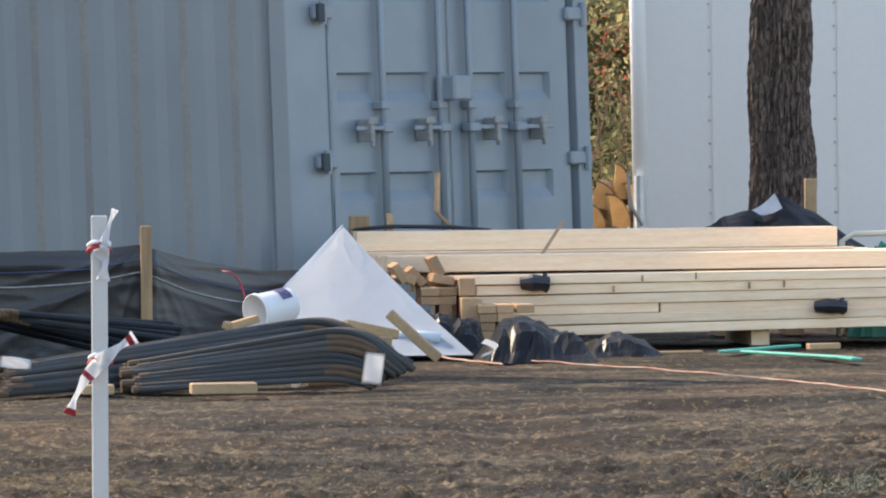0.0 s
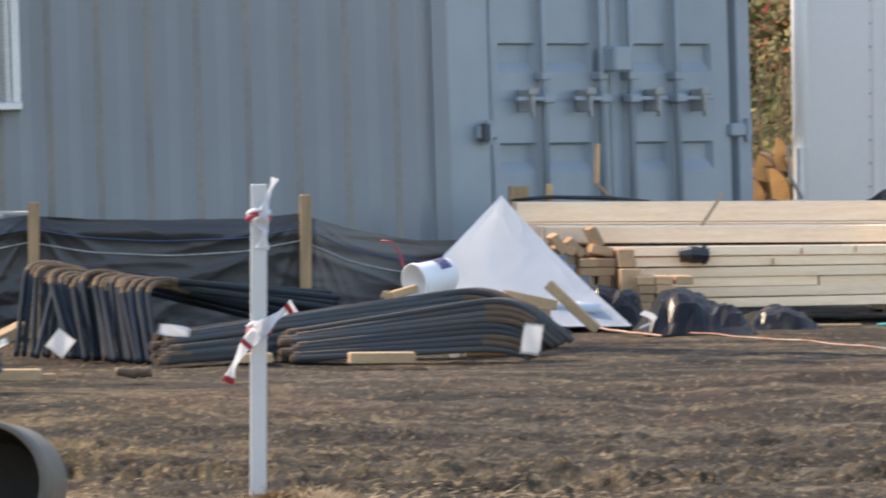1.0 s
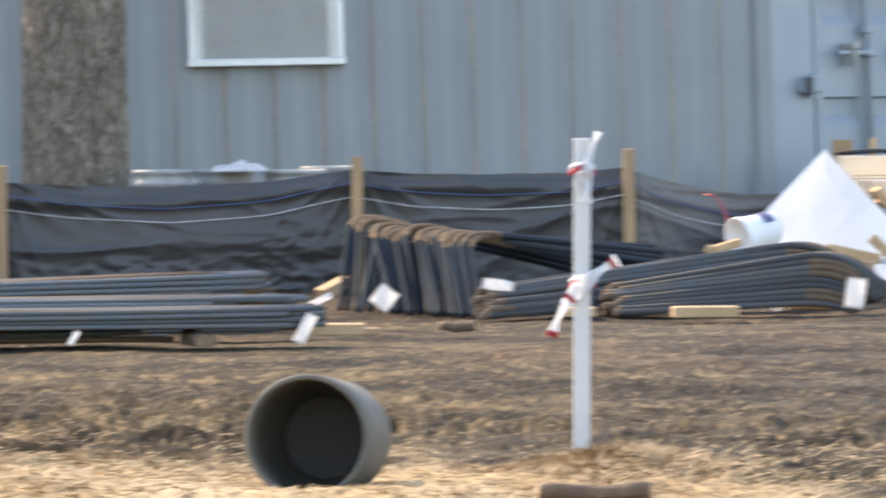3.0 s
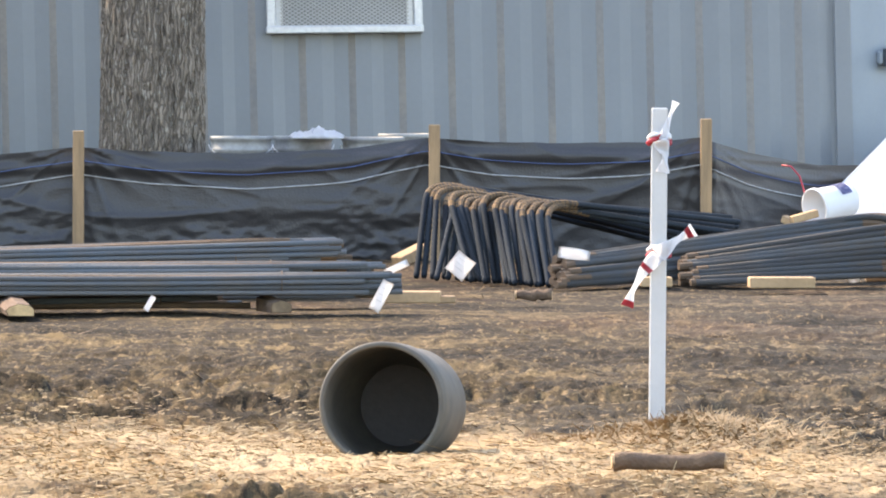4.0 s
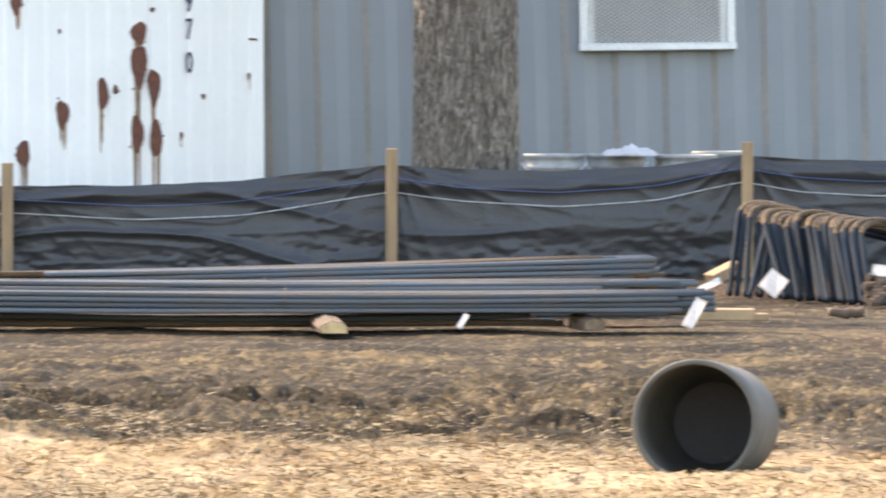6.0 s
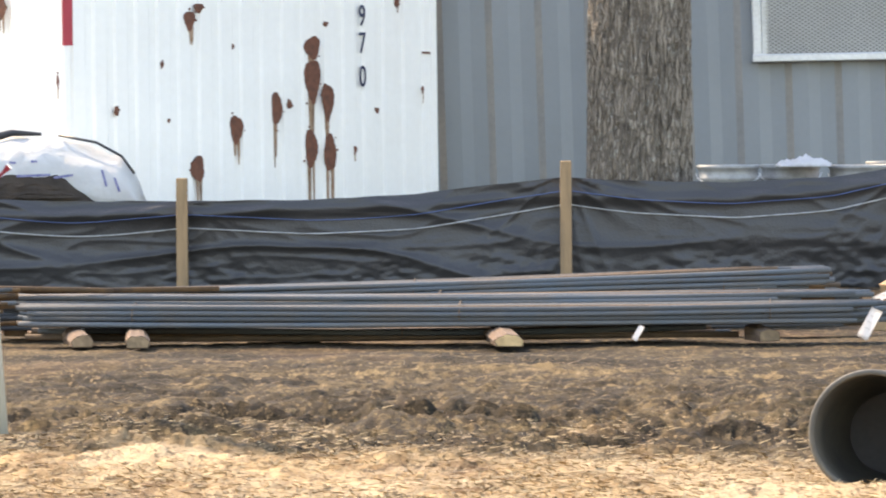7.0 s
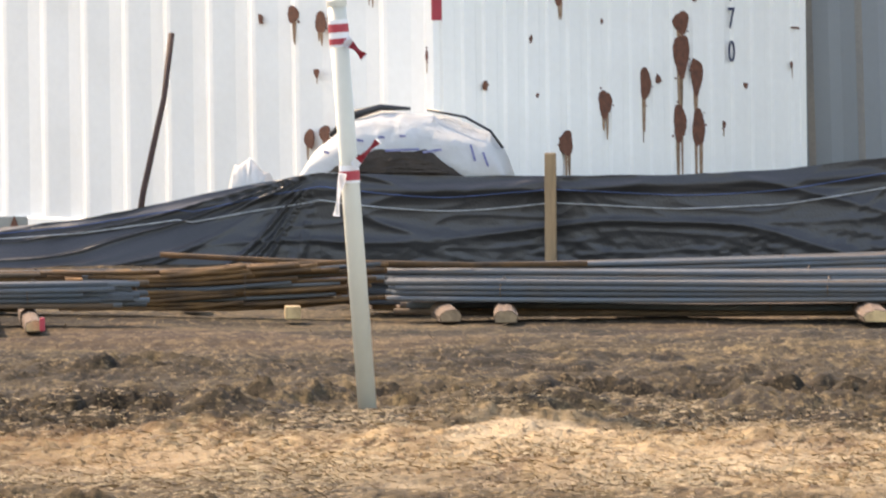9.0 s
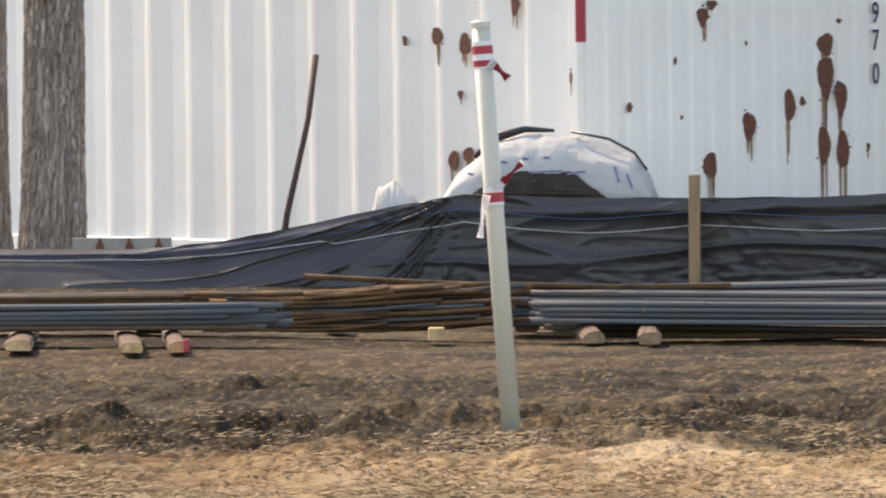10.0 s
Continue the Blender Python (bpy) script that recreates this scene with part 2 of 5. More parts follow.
def tube(points, radius, sides=8, bm=None, caps=True):
    """A tube along points; radius is a number or one for each point."""
    bm = bm or bmesh.new()
    pts = [Vector(p) for p in points]
    rings = []
    side = None
    for i, p in enumerate(pts):
        d = (pts[min(i + 1, len(pts) - 1)] - pts[max(i - 1, 0)]).normalized()
        if side is None:
            side = d.cross(Vector((0, 0, 1)) if abs(d.z) < 0.9 else Vector((1, 0, 0))).normalized()
        side = (side - d * side.dot(d)).normalized()
        up = d.cross(side)
        r = radius[i] if isinstance(radius, (list, tuple)) else radius
        rings.append([bm.verts.new(p + side * (r * math.cos(6.28318 * k / sides)) + up * (r * math.sin(6.28318 * k / sides))) for k in range(sides)])
    for a, b in zip(rings, rings[1:]):
        for k in range(sides):
            bm.faces.new((a[k], a[(k + 1) % sides], b[(k + 1) % sides], b[k]))
    if caps:
        bm.faces.new(rings[0][::-1])
        bm.faces.new(rings[-1])
    bmesh.ops.recalc_face_normals(bm, faces=bm.faces[:])
    return bm


def sheet(nu, nv, place, thick=0.0):
    """A grid of nu x nv cells whose corners lie at place(u, v), u and v from 0 to 1."""
    bm = bmesh.new()
    rows = [[bm.verts.new(place(i / nu, j / nv)) for i in range(nu + 1)] for j in range(nv + 1)]
    for a, b in zip(rows, rows[1:]):
        for i in range(nu):
            bm.faces.new((a[i], a[i + 1], b[i + 1], b[i]))
    if thick:
        bmesh.ops.solidify(bm, geom=bm.faces[:], thickness=thick)
    return bm


def prism(outline, y0, y1, bm=None):
    """An outline of (x, z) pairs drawn out from y0 to y1."""
    bm = bm or bmesh.new()
    a = [bm.verts.new((x, y0, z)) for x, z in outline]
    b = [bm.verts.new((x, y1, z)) for x, z in outline]
    bm.faces.new(a)
    bm.faces.new(b[::-1])
    for i in range(len(a)):
        j = (i + 1) % len(a)
        bm.faces.new((a[j], a[i], b[i], b[j]))
    bmesh.ops.recalc_face_normals(bm, faces=bm.faces[:])
    return bm


def between(x, knots):
    for (a, p), (b, q) in zip(knots, knots[1:]):
        if x <= b:
            t = max(0.0, (x - a) / (b - a))
            return p + (q - p) * t
    return knots[-1][1]


def fold(x, y, z=0.0):
    return noise.noise(Vector((x, y, z)))


# ---- ground ----
def lattice(px, py, seed):
    """Smooth value noise on arrays of places."""
    table = np.random.RandomState(seed).rand(256, 256)
    ix, iy = np.floor(px).astype(int), np.floor(py).astype(int)
    fx, fy = px - ix, py - iy
    fx, fy = fx * fx * (3 - 2 * fx), fy * fy * (3 - 2 * fy)
    a, b = table[ix % 256, iy % 256], table[(ix + 1) % 256, iy % 256]
    c, d = table[ix % 256, (iy + 1) % 256], table[(ix + 1) % 256, (iy + 1) % 256]
    return (a * (1 - fx) + b * fx) * (1 - fy) + (c * (1 - fx) + d * fx) * fy


def relief(px, py):
    """The height of the churned soil."""
    h = 0.05 * (lattice(px * 0.7, py * 0.5, 1) - 0.5)
    h += 0.045 * (lattice(px * 2.1 + 5, py * 1.6, 2) - 0.5)
    # wheel tracks run across the view
    h += 0.030 * (lattice(px * 0.22 + 9, py * 1.9, 14) - 0.5) + 0.026 * (lattice(px * 0.6, py * 3.7 + 3, 15) - 0.5)
    clod = np.clip(lattice(px * 5.2 + 3, py * 5.5, 3) - 0.48, 0, 1) * 0.075
    lump = np.sqrt(np.clip(lattice(px * 9 + 8, py * 7, 16) - 0.50, 0, 1)) * 0.040
    crumb = np.clip(lattice(px * 12, py * 15 + 7, 4) - 0.42, 0, 1) ** 0.7 * 0.042
    grain = (lattice(px * 24, py * 30, 5) - 0.5) * 0.042 + (lattice(px * 50, py * 53, 9) - 0.5) * 0.024
    strewn = np.clip(lattice(px * 0.9, py * 1.1 + 2, 8) * 1.7 - 0.30, 0.25, 1)
    strewn = np.maximum(strewn, 0.62 * np.clip((py - 23.6) / 0.8, 0, 1))
    sand = np.clip((21.6 - py) / 0.8, 0, 1) * np.clip((py - 19.2) / 0.6, 0, 1) * np.clip((1.6 - px) / 0.8, 0, 1)
    strewn = strewn * (1 - 0.70 * sand)
    band = 0.66 + 0.42 * np.exp(-((py - 23.0) / 1.1) ** 2) + 0.5 * np.clip((19.6 - py) / 0.6, 0, 1)
    clod, crumb, grain = (clod * 0.7 + lump) * strewn * (band + 0.15), crumb * strewn * band, grain * np.clip(band - 0.12, 0.2, 1) * (0.40 + 0.60 * strewn)
    calm = np.clip((30.5 - py) / 4, 0.55, 1)
    berm = 0.045 * np.exp(-((py - 22.6 - 0.3 * np.sin(px * 0.9)) / 0.35) ** 2) * (0.4 + lattice(px * 1.3, py * 0.3, 6))
    rut = -0.05 * np.exp(-((py - 23.3 - 0.2 * np.sin(px * 1.1 + 1)) / 0.3) ** 2)
    near = h + (clod + crumb + grain) * calm + (berm + rut) * calm - 0.02
    for fx, fy in ((0.98, 21.3), (-2.275, 22.5)):
        foot = np.clip(1.6 - np.hypot((px - fx) / 0.22, (py - fy) / 0.8), 0, 1)
        near = near * (1 - 0.85 * foot)
    near += 0.05 * np.exp(-(((px - 1.08) / 0.20) ** 2 + ((py - 21.05) / 0.30) ** 2)) * (0.7 + 0.6 * lattice(px * 12, py * 9, 12))
    seat = np.clip(1.35 - np.hypot((px - 0.27) / 0.34, (py - 21.05) / 0.62), 0, 1)
    near = near * (1 - np.minimum(seat * 2, 1)) - 0.030 * np.minimum(seat * 2, 1)
    # it is trodden flat under the bars, which lie farther back on one side
    start = 27.7 + 2.6 * np.clip((px - 0.6) / 0.9, 0, 1)
    level = np.clip((py - start) / 1.2, 0, 1)
    return near * (1 - level) + (near * 0.34 - 0.012) * level


def ground():
    ys = [-2500, -300, -60, -20, 0, 8, 12, 15, 16.5]
    while ys[-1] < 48:
        ys.append(ys[-1] + (0.026 if ys[-1] < 21.5 else 0.036 if ys[-1] < 26 else 0.048 if ys[-1] < 33 else 0.1 if ys[-1] < 38 else 0.4))
    ys += [52, 60, 75, 100, 160, 300, 800, 2500]
    us = [-60, -15, -4, -1.2, -0.5, -0.3, -0.2]
    while us[-1] < 0.165:
        us.append(us[-1] + (0.0003 if -0.172 < us[-1] < 0.155 else 0.004))
    us += [0.2, 0.3, 0.5, 1.2, 4, 15, 60]
    gu, gy = np.meshgrid(np.array(us), np.array(ys))
    gx = gu * np.clip(gy, 15, 45)
    inside = (gy > 14) & (gy < 50) & (np.abs(gx) < 10)
    gz = np.where(inside, relief(gx, gy), -0.03)
    verts = np.stack([gx, gy, gz], -1).reshape(-1, 3)
    nx, ny = len(us), len(ys)
    i = np.arange(nx * ny).reshape(ny, nx)
    faces = np.stack([i[:-1, :-1], i[:-1, 1:], i[1:, 1:], i[1:, :-1]], -1).reshape(-1, 4)
    me = bpy.data.meshes.new("ground")
    me.from_pydata(verts.tolist(), [], faces.tolist())
    me.shade_smooth()
    me.materials.append(soil())
    return tagged(new("ground", me), "churned brown building-site soil with pale straw and sawdust", "ground", kind="structure")


def soil():
    m = bpy.data.materials.new("churned_soil")
    m.use_nodes = True
    n, l = m.node_tree.nodes, m.node_tree.links
    b = n["Principled BSDF"]
    b.inputs["Roughness"].default_value = 0.95
    b.inputs["Specular IOR Level"].default_value = 0.15
    geo = n.new("ShaderNodeNewGeometry")
    sep = n.new("ShaderNodeSeparateXYZ")
    l.new(geo.outputs["Position"], sep.inputs[0])

    def noise_of(scale, stretch, detail=6, rough=0.6):
        mp, t = n.new("ShaderNodeMapping"), n.new("ShaderNodeTexNoise")
        mp.inputs["Scale"].default_value = stretch
        t.inputs["Scale"].default_value, t.inputs["Detail"].default_value, t.inputs["Roughness"].default_value = scale, detail, rough
        l.new(geo.outputs["Position"], mp.inputs[0])
        l.new(mp.outputs[0], t.inputs["Vector"])
        return t.outputs[0]

    def span(value, a, b2, lo=0.0, hi=1.0):
        r = n.new("ShaderNodeMapRange")
        r.inputs[1].default_value, r.inputs[2].default_value, r.inputs[3].default_value, r.inputs[4].default_value = a, b2, lo, hi
        l.new(value, r.inputs[0])
        return r.outputs[0]

    def calc(op, a, c):
        k = n.new("ShaderNodeMath")
        k.operation = op
        for i, v in enumerate((a, c)):
            if isinstance(v, (int, float)):
                k.inputs[i].default_value = v
            else:
                l.new(v, k.inputs[i])
        return k.outputs[0]

    def blend(f, a, c):
        k = n.new("ShaderNodeMix")
        k.data_type = "RGBA"
        l.new(f, k.inputs[0])
        for i, v in ((6, a), (7, c)):
            if isinstance(v, tuple):
                k.inputs[i].default_value = (*v, 1)
            else:
                l.new(v, k.inputs[i])
        return k.outputs[2]

    dark = blend(span(noise_of(1.6, (0.5, 1.1, 1)), 0.42, 0.6), (0.029, 0.022, 0.013), (0.066, 0.048, 0.026))
    dark = blend(span(noise_of(3.1, (0.45, 1.2, 1), 8, 0.68), 0.49, 0.60, 0, 0.75), dark, (0.019, 0.015, 0.010))
    dark = blend(span(noise_of(8, (1, 0.34, 1), 9, 0.74), 0.52, 0.58, 0, 0.8), dark, (0.102, 0.074, 0.040))
    dark = blend(span(noise_of(10, (0.7, 0.32, 1), 9, 0.76), 0.53, 0.58, 0, 0.85), dark, (0.014, 0.011, 0.008))
    dark = blend(span(noise_of(22, (0.8, 0.28, 1), 8, 0.78), 0.55, 0.60, 0, 0.75), dark, (0.160, 0.118, 0.066))
    # darker brown patches, stronger towards +x
    patches = calc("MULTIPLY", span(noise_of(1.1, (0.35, 1.0, 1), 6, 0.65), 0.42, 0.58), span(sep.outputs[0], 0.2, 1.8, 0.3, 0.8))
    dark = blend(patches, dark, (0.027, 0.023, 0.018))
    grey = n.new("ShaderNodeHueSaturation")
    l.new(dark, grey.inputs["Color"])
    l.new(span(sep.outputs[0], 0.3, 2.2, 1.08, 0.86), grey.inputs["Saturation"])
    l.new(span(sep.outputs[0], 0.3, 2.6, 1.0, 1.22), grey.inputs["Value"])
    dark = grey.outputs[0]
    bands = n.new("ShaderNodeHueSaturation")
    l.new(dark, bands.inputs["Color"])
    l.new(span(noise_of(1.8, (0.28, 0.85, 1), 9, 0.72), 0.43, 0.57, 0.34, 1.40), bands.inputs["Value"])
    dark = bands.outputs[0]
    straw = blend(span(noise_of(9, (1, 0.6, 1), 8, 0.7), 0.42, 0.64), (0.37, 0.265, 0.145), (0.15, 0.088, 0.038))
    straw = blend(span(noise_of(3.2, (1, 0.55, 1), 8, 0.7), 0.50, 0.62, 0, 0.85), straw, (0.10, 0.058, 0.03))
    straw = blend(span(noise_of(1.7, (1, 0.45, 1), 7, 0.66), 0.48, 0.60, 0, 0.75), straw, (0.45, 0.35, 0.225))
    tan = calc("MULTIPLY", span(sep.outputs[0], -2.3, -3.0), span(noise_of(1.9, (0.6, 0.8, 1), 6, 0.65), 0.42, 0.58, 0.1, 0.85))
    straw = blend(tan, straw, (0.20, 0.105, 0.042))
    straw = blend(span(noise_of(11, (1, 0.22, 1), 8, 0.75), 0.56, 0.63, 0, 0.8), straw, (0.085, 0.050, 0.027))
    # the straw lies in front of a ragged line, and thins out to one side
    edge = calc("ADD", sep.outputs[1], calc("MULTIPLY", noise_of(1.4, (1, 1, 1)), -2.4))
    edge = calc("ADD", edge, calc("MULTIPLY", calc("MAXIMUM", calc("SUBTRACT", sep.outputs[0], 0.6), 0.0), 1.7))
    mask = span(edge, 20.9, 20.3)
    close = calc("ADD", sep.outputs[1], calc("MULTIPLY", noise_of(2.3, (0.7, 1, 1), 6, 0.65), 3.0))
    close = calc("ADD", close, span(sep.outputs[0], -0.6, -2.0, 0.0, -1.0))
    mask = calc("MULTIPLY", mask, span(close, 20.2, 21.2, 0.14, 1.0))
    mask = calc("MULTIPLY", mask, span(sep.outputs[0], -2.5, -3.2, 1.0, 0.5))
    colour = blend(mask, dark, straw)
    red = calc("MULTIPLY", span(noise_of(0.8, (1, 0.5, 1)), 0.5, 0.6), span(sep.outputs[1], 27.0, 28.5, 0, 0.2))
    colour = blend(red, colour, (0.13, 0.07, 0.042))
    speck = span(noise_of(50, (0.8, 0.16, 1), 5, 0.75), 0.56, 0.64, 0, 0.7)
    colour = blend(speck, colour, (0.215, 0.15, 0.082))
    pit = span(noise_of(30, (0.7, 0.14, 1), 7, 0.76), 0.55, 0.61, 0, 0.8)
    colour = blend(pit, colour, (0.030, 0.021, 0.014))
    l.new(colour, b.inputs["Base Color"])
    bp = n.new("ShaderNodeBump")
    bp.inputs["Strength"].default_value, bp.inputs["Distance"].default_value = 0.8, 0.02
    l.new(noise_of(45, (1, 0.7, 1), 5), bp.inputs["Height"])
    l.new(bp.outputs[0], b.inputs["Normal"])
    return m


ground()


# ---- blue container building ----
LEAN = 0.026      # it has settled to one side


def leaned(bm, rise=0.0):
    for v in bm.verts:
        v.co.z += rise * (v.co.x - 2.7)
        v.co.x -= LEAN * (v.co.z - 0.6)
    return bm


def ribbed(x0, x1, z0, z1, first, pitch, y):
    """A corrugated steel wall in trapezoid waves, its outer face at y; the steep flanks take a second, tan material."""
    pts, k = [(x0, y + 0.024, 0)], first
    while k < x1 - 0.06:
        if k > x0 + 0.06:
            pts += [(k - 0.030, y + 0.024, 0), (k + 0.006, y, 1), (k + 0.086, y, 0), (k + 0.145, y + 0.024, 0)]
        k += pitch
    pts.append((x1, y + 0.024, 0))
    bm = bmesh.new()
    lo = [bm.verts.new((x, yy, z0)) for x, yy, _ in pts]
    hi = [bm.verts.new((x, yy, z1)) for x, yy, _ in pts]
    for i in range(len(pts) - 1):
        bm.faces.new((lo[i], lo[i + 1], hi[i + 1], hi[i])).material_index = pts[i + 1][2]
    return bm


def recessed(x0, x1, z0, z1, y, holes, depth=0.035):
    """A pressed steel panel at y with sunk fields (a, b, c, d); their lower edges slope more."""
    bm = bmesh.new()
    xs = sorted({x0, x1, *[h[0] for h in holes], *[h[1] for h in holes]})
    zs = sorted({z0, z1, *[h[2] for h in holes], *[h[3] for h in holes]})
    for a, b in zip(xs, xs[1:]):
        for c, d in zip(zs, zs[1:]):
            hole = any(h[0] <= a < h[1] and h[2] <= c < h[3] for h in holes)
            o = [(a, y, c), (b, y, c), (b, y, d), (a, y, d)]
            if not hole:
                bm.faces.new([bm.verts.new(p) for p in o])
                continue
            i = [(a + 0.018, y + depth, c + 0.055), (b - 0.018, y + depth, c + 0.055), (b - 0.018, y + depth, d - 0.012), (a + 0.018, y + depth, d - 0.012)]
            ov, iv = [bm.verts.new(p) for p in o], [bm.verts.new(p) for p in i]
            bm.faces.new(iv)
            for k in range(4):
                bm.faces.new((ov[k], ov[(k + 1) % 4], iv[(k + 1) % 4], iv[k]))
    bmesh.ops.remove_doubles(bm, verts=bm.verts[:], dist=0.0005)
    return bm


def blue_building():
    b = thing("site_office", "blue-grey steel container office with ribbed wall and cargo doors", "container")
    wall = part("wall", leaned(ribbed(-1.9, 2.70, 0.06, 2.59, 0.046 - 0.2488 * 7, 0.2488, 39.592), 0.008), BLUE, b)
    # slot 1: tan colour of the ribs' steep left flanks
    wall.data.materials.append(FLANK)
    e0 = Vector((2.78, 39.6, 0))
    e1 = e0 + Vector((math.cos(radians(46)), math.sin(radians(46)), 0)) * 2.44
    bk = bmesh.new()
    foot = [(2.78, 39.63), (e1.x, e1.y), (e1.x - 1.7, e1.y + 1.64), (-1.9, 42.2), (-1.9, 39.63)]
    lo = [bk.verts.new((x, y, 0.02)) for x, y in foot]
    hi = [bk.verts.new((x, y, 2.58)) for x, y in foot]
    for i in (1, 2, 3):
        bk.faces.new((lo[i], lo[i + 1], hi[i + 1], hi[i]))
    bk.faces.new(hi)
    bk.faces.new(lo[::-1])
    part("shell", leaned(bk), BLUE, b)
    part("corner_post", leaned(box(2.70, 2.785, 39.585, 39.66, 0.0, 2.59, 0.006)), BLUE, b)
    m = Matrix.Translation(e0) @ Matrix.Rotation(radians(46), 4, "Z")

    def on_end(bm):
        bm.transform(m)
        return leaned(bm)
    surround = box(0, 0.323, -0.005, 0.06, 0.0, 2.59, 0.005)
    box(2.33, 2.44, -0.03, 0.06, 0.0, 2.59, 0.005, bm=surround)
    box(0.31, 2.33, 0.0, 0.06, 0.06, 0.20, 0.005, bm=surround)
    box(0.31, 2.33, 0.0, 0.06, 2.45, 2.59, 0.005, bm=surround)
    box(0.30, 2.34, 0.03, 0.06, 0.1, 2.55, bm=surround)
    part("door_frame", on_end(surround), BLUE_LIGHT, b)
    fields = ((0.385, 0.68), (0.755, 1.13)), ((1.45, 1.755), (1.83, 2.13))
    bars = ((0.70, 1.165), (1.407, 1.79))
    for leaf, ((x0, x1), cols, rods) in enumerate(zip(((0.325, 1.265), (1.28, 2.27)), fields, bars)):
        holes = [(a, c, z, z + 0.15) for a, c in cols for z in (0.19, 0.695, 1.202, 1.71, 2.2)]
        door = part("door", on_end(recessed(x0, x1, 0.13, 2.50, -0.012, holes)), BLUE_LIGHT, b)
        part("edge_strip", on_end(box(x0 - 0.003, x0 + 0.012, -0.012, 0.03, 0.13, 2.5)), BLUE_LIGHT, door)
        part("gasket", on_end(box(x1 - 0.004, x1 + 0.012, -0.01, 0.02, 0.13, 2.5)), BLUE, door)
        for x in rods:
            rod = tube([(x, -0.052, 0.10), (x, -0.052, 2.55)], 0.019, 10)
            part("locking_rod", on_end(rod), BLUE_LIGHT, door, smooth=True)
            for z in (0.35, 1.185, 1.95):
                part("bracket", on_end(box(x - 0.035, x + 0.035, -0.075, -0.012, z - 0.02, z + 0.02, 0.004)), BLUE_LIGHT, door)
            f = -1 if leaf == 0 else 1
            handle = box(min(x + f * 0.26, x - f * 0.02), max(x + f * 0.26, x - f * 0.02), -0.092, -0.076, 1.058, 1.080, 0.004)
            box(x - 0.05, x + 0.035, -0.095, -0.03, 1.045, 1.092, 0.008, bm=handle)
            part("handle", on_end(handle), BLUE_LIGHT, door)
            h = x + f * 0.16
            hasp = box(h - 0.015, h + 0.015, -0.115, -0.02, 1.00, 1.115, 0.006)
            box(h - 0.035, h + 0.035, -0.118, -0.10, 1.085, 1.125, 0.006, m=Matrix.Translation((0, 0, 0)), bm=hasp)
            box(h - 0.008, h + 0.008, -0.12, -0.09, 0.975, 1.01, 0.004, bm=hasp)
            part("hasp", on_end(hasp), ZINC, door)
        side = x0 - 0.06 if leaf == 0 else x1 + 0.06
        for z in (0.40, 0.90, 1.655, 2.2):
            hinge = box(side - 0.075, side + 0.075, -0.045, -0.005, z - 0.035, z + 0.035, 0.01)
            tube([(side + (-0.01 if leaf == 0 else 0.06), -0.045, z - 0.06), (side + (-0.01 if leaf == 0 else 0.06), -0.045, z + 0.06)], 0.02, 8, bm=hinge)
            part("hinge", on_end(hinge), BLUE_LIGHT, door)
            if leaf == 0:
                part("hinge_slot", on_end(box(side - 0.07, side - 0.02, -0.07, -0.046, z - 0.045, z + 0.045, 0.004)), SLOT, door, "dark hinge slot")
    lock = box(1.165, 1.305, -0.15, -0.055, 1.205, 1.335, 0.012)
    part("lock_box", on_end(lock), BLUE_LIGHT, b)
    # window in the ribbed wall
    win = part("window_frame", leaned(window_frame(-0.14, 0.64, 1.06, 1.97, 39.6), 0.013), ALU, b)
    part("pane", leaned(box(-0.09, 0.59, 39.575, 39.585, 1.07, 1.93), 0.013), SCREEN, win, "dull grey pane")
    # expanded-metal guard: strands that cross in flat diamonds
    guard = bmesh.new()
    w, h, tilt = 0.64, 0.85, math.tan(radians(32))
    for s in (1, -1):
        k = -int(w * tilt / 0.019) - 1
        while k * 0.019 < h + w * tilt:
            z = k * 0.019
            rise = s * w * tilt
            lo_t, hi_t = sorted((-z / rise, (h - z) / rise))
            t0, t1 = max(0.0, lo_t), min(1.0, hi_t)
            if t1 - t0 > 0.01:
                p, q = (t0 * w, z + rise * t0), (t1 * w, z + rise * t1)
                quad = [(p[0], p[1] - 0.0038), (q[0], q[1] - 0.0038), (q[0], q[1] + 0.0038), (p[0], p[1] + 0.0038)]
                guard.faces.new([guard.verts.new((-0.07 + x, 39.540 + 0.002 * s, 1.075 + zz)) for x, zz in quad])
            k += 1
    part("guard_mesh", leaned(guard, 0.013), MESH, win, "white expanded-metal guard")
    return b


def window_frame(x0, x1, z0, z1, y):
    w = 0.045
    bm = box(x0, x0 + w, y - 0.07, y + 0.02, z0, z1, 0.006)
    box(x1 - w, x1, y - 0.07, y + 0.02, z0, z1, 0.006, bm=bm)
    box(x0 - 0.005, x1 + 0.005, y - 0.08, y + 0.02, z0 - 0.012, z0 + 0.028, 0.006, bm=bm)
    box(x0, x1, y - 0.07, y + 0.02, z1 - w, z1, 0.006, bm=bm)
    inner = w + 0.018
    for a, c in ((x0 + w, x0 + inner + 0.02), (x1 - inner - 0.02, x1 - w)):
        box(a, c, y - 0.04, y + 0.02, z0 + 0.02, z1 - w, 0.004, bm=bm)
    return bm


blue_building()


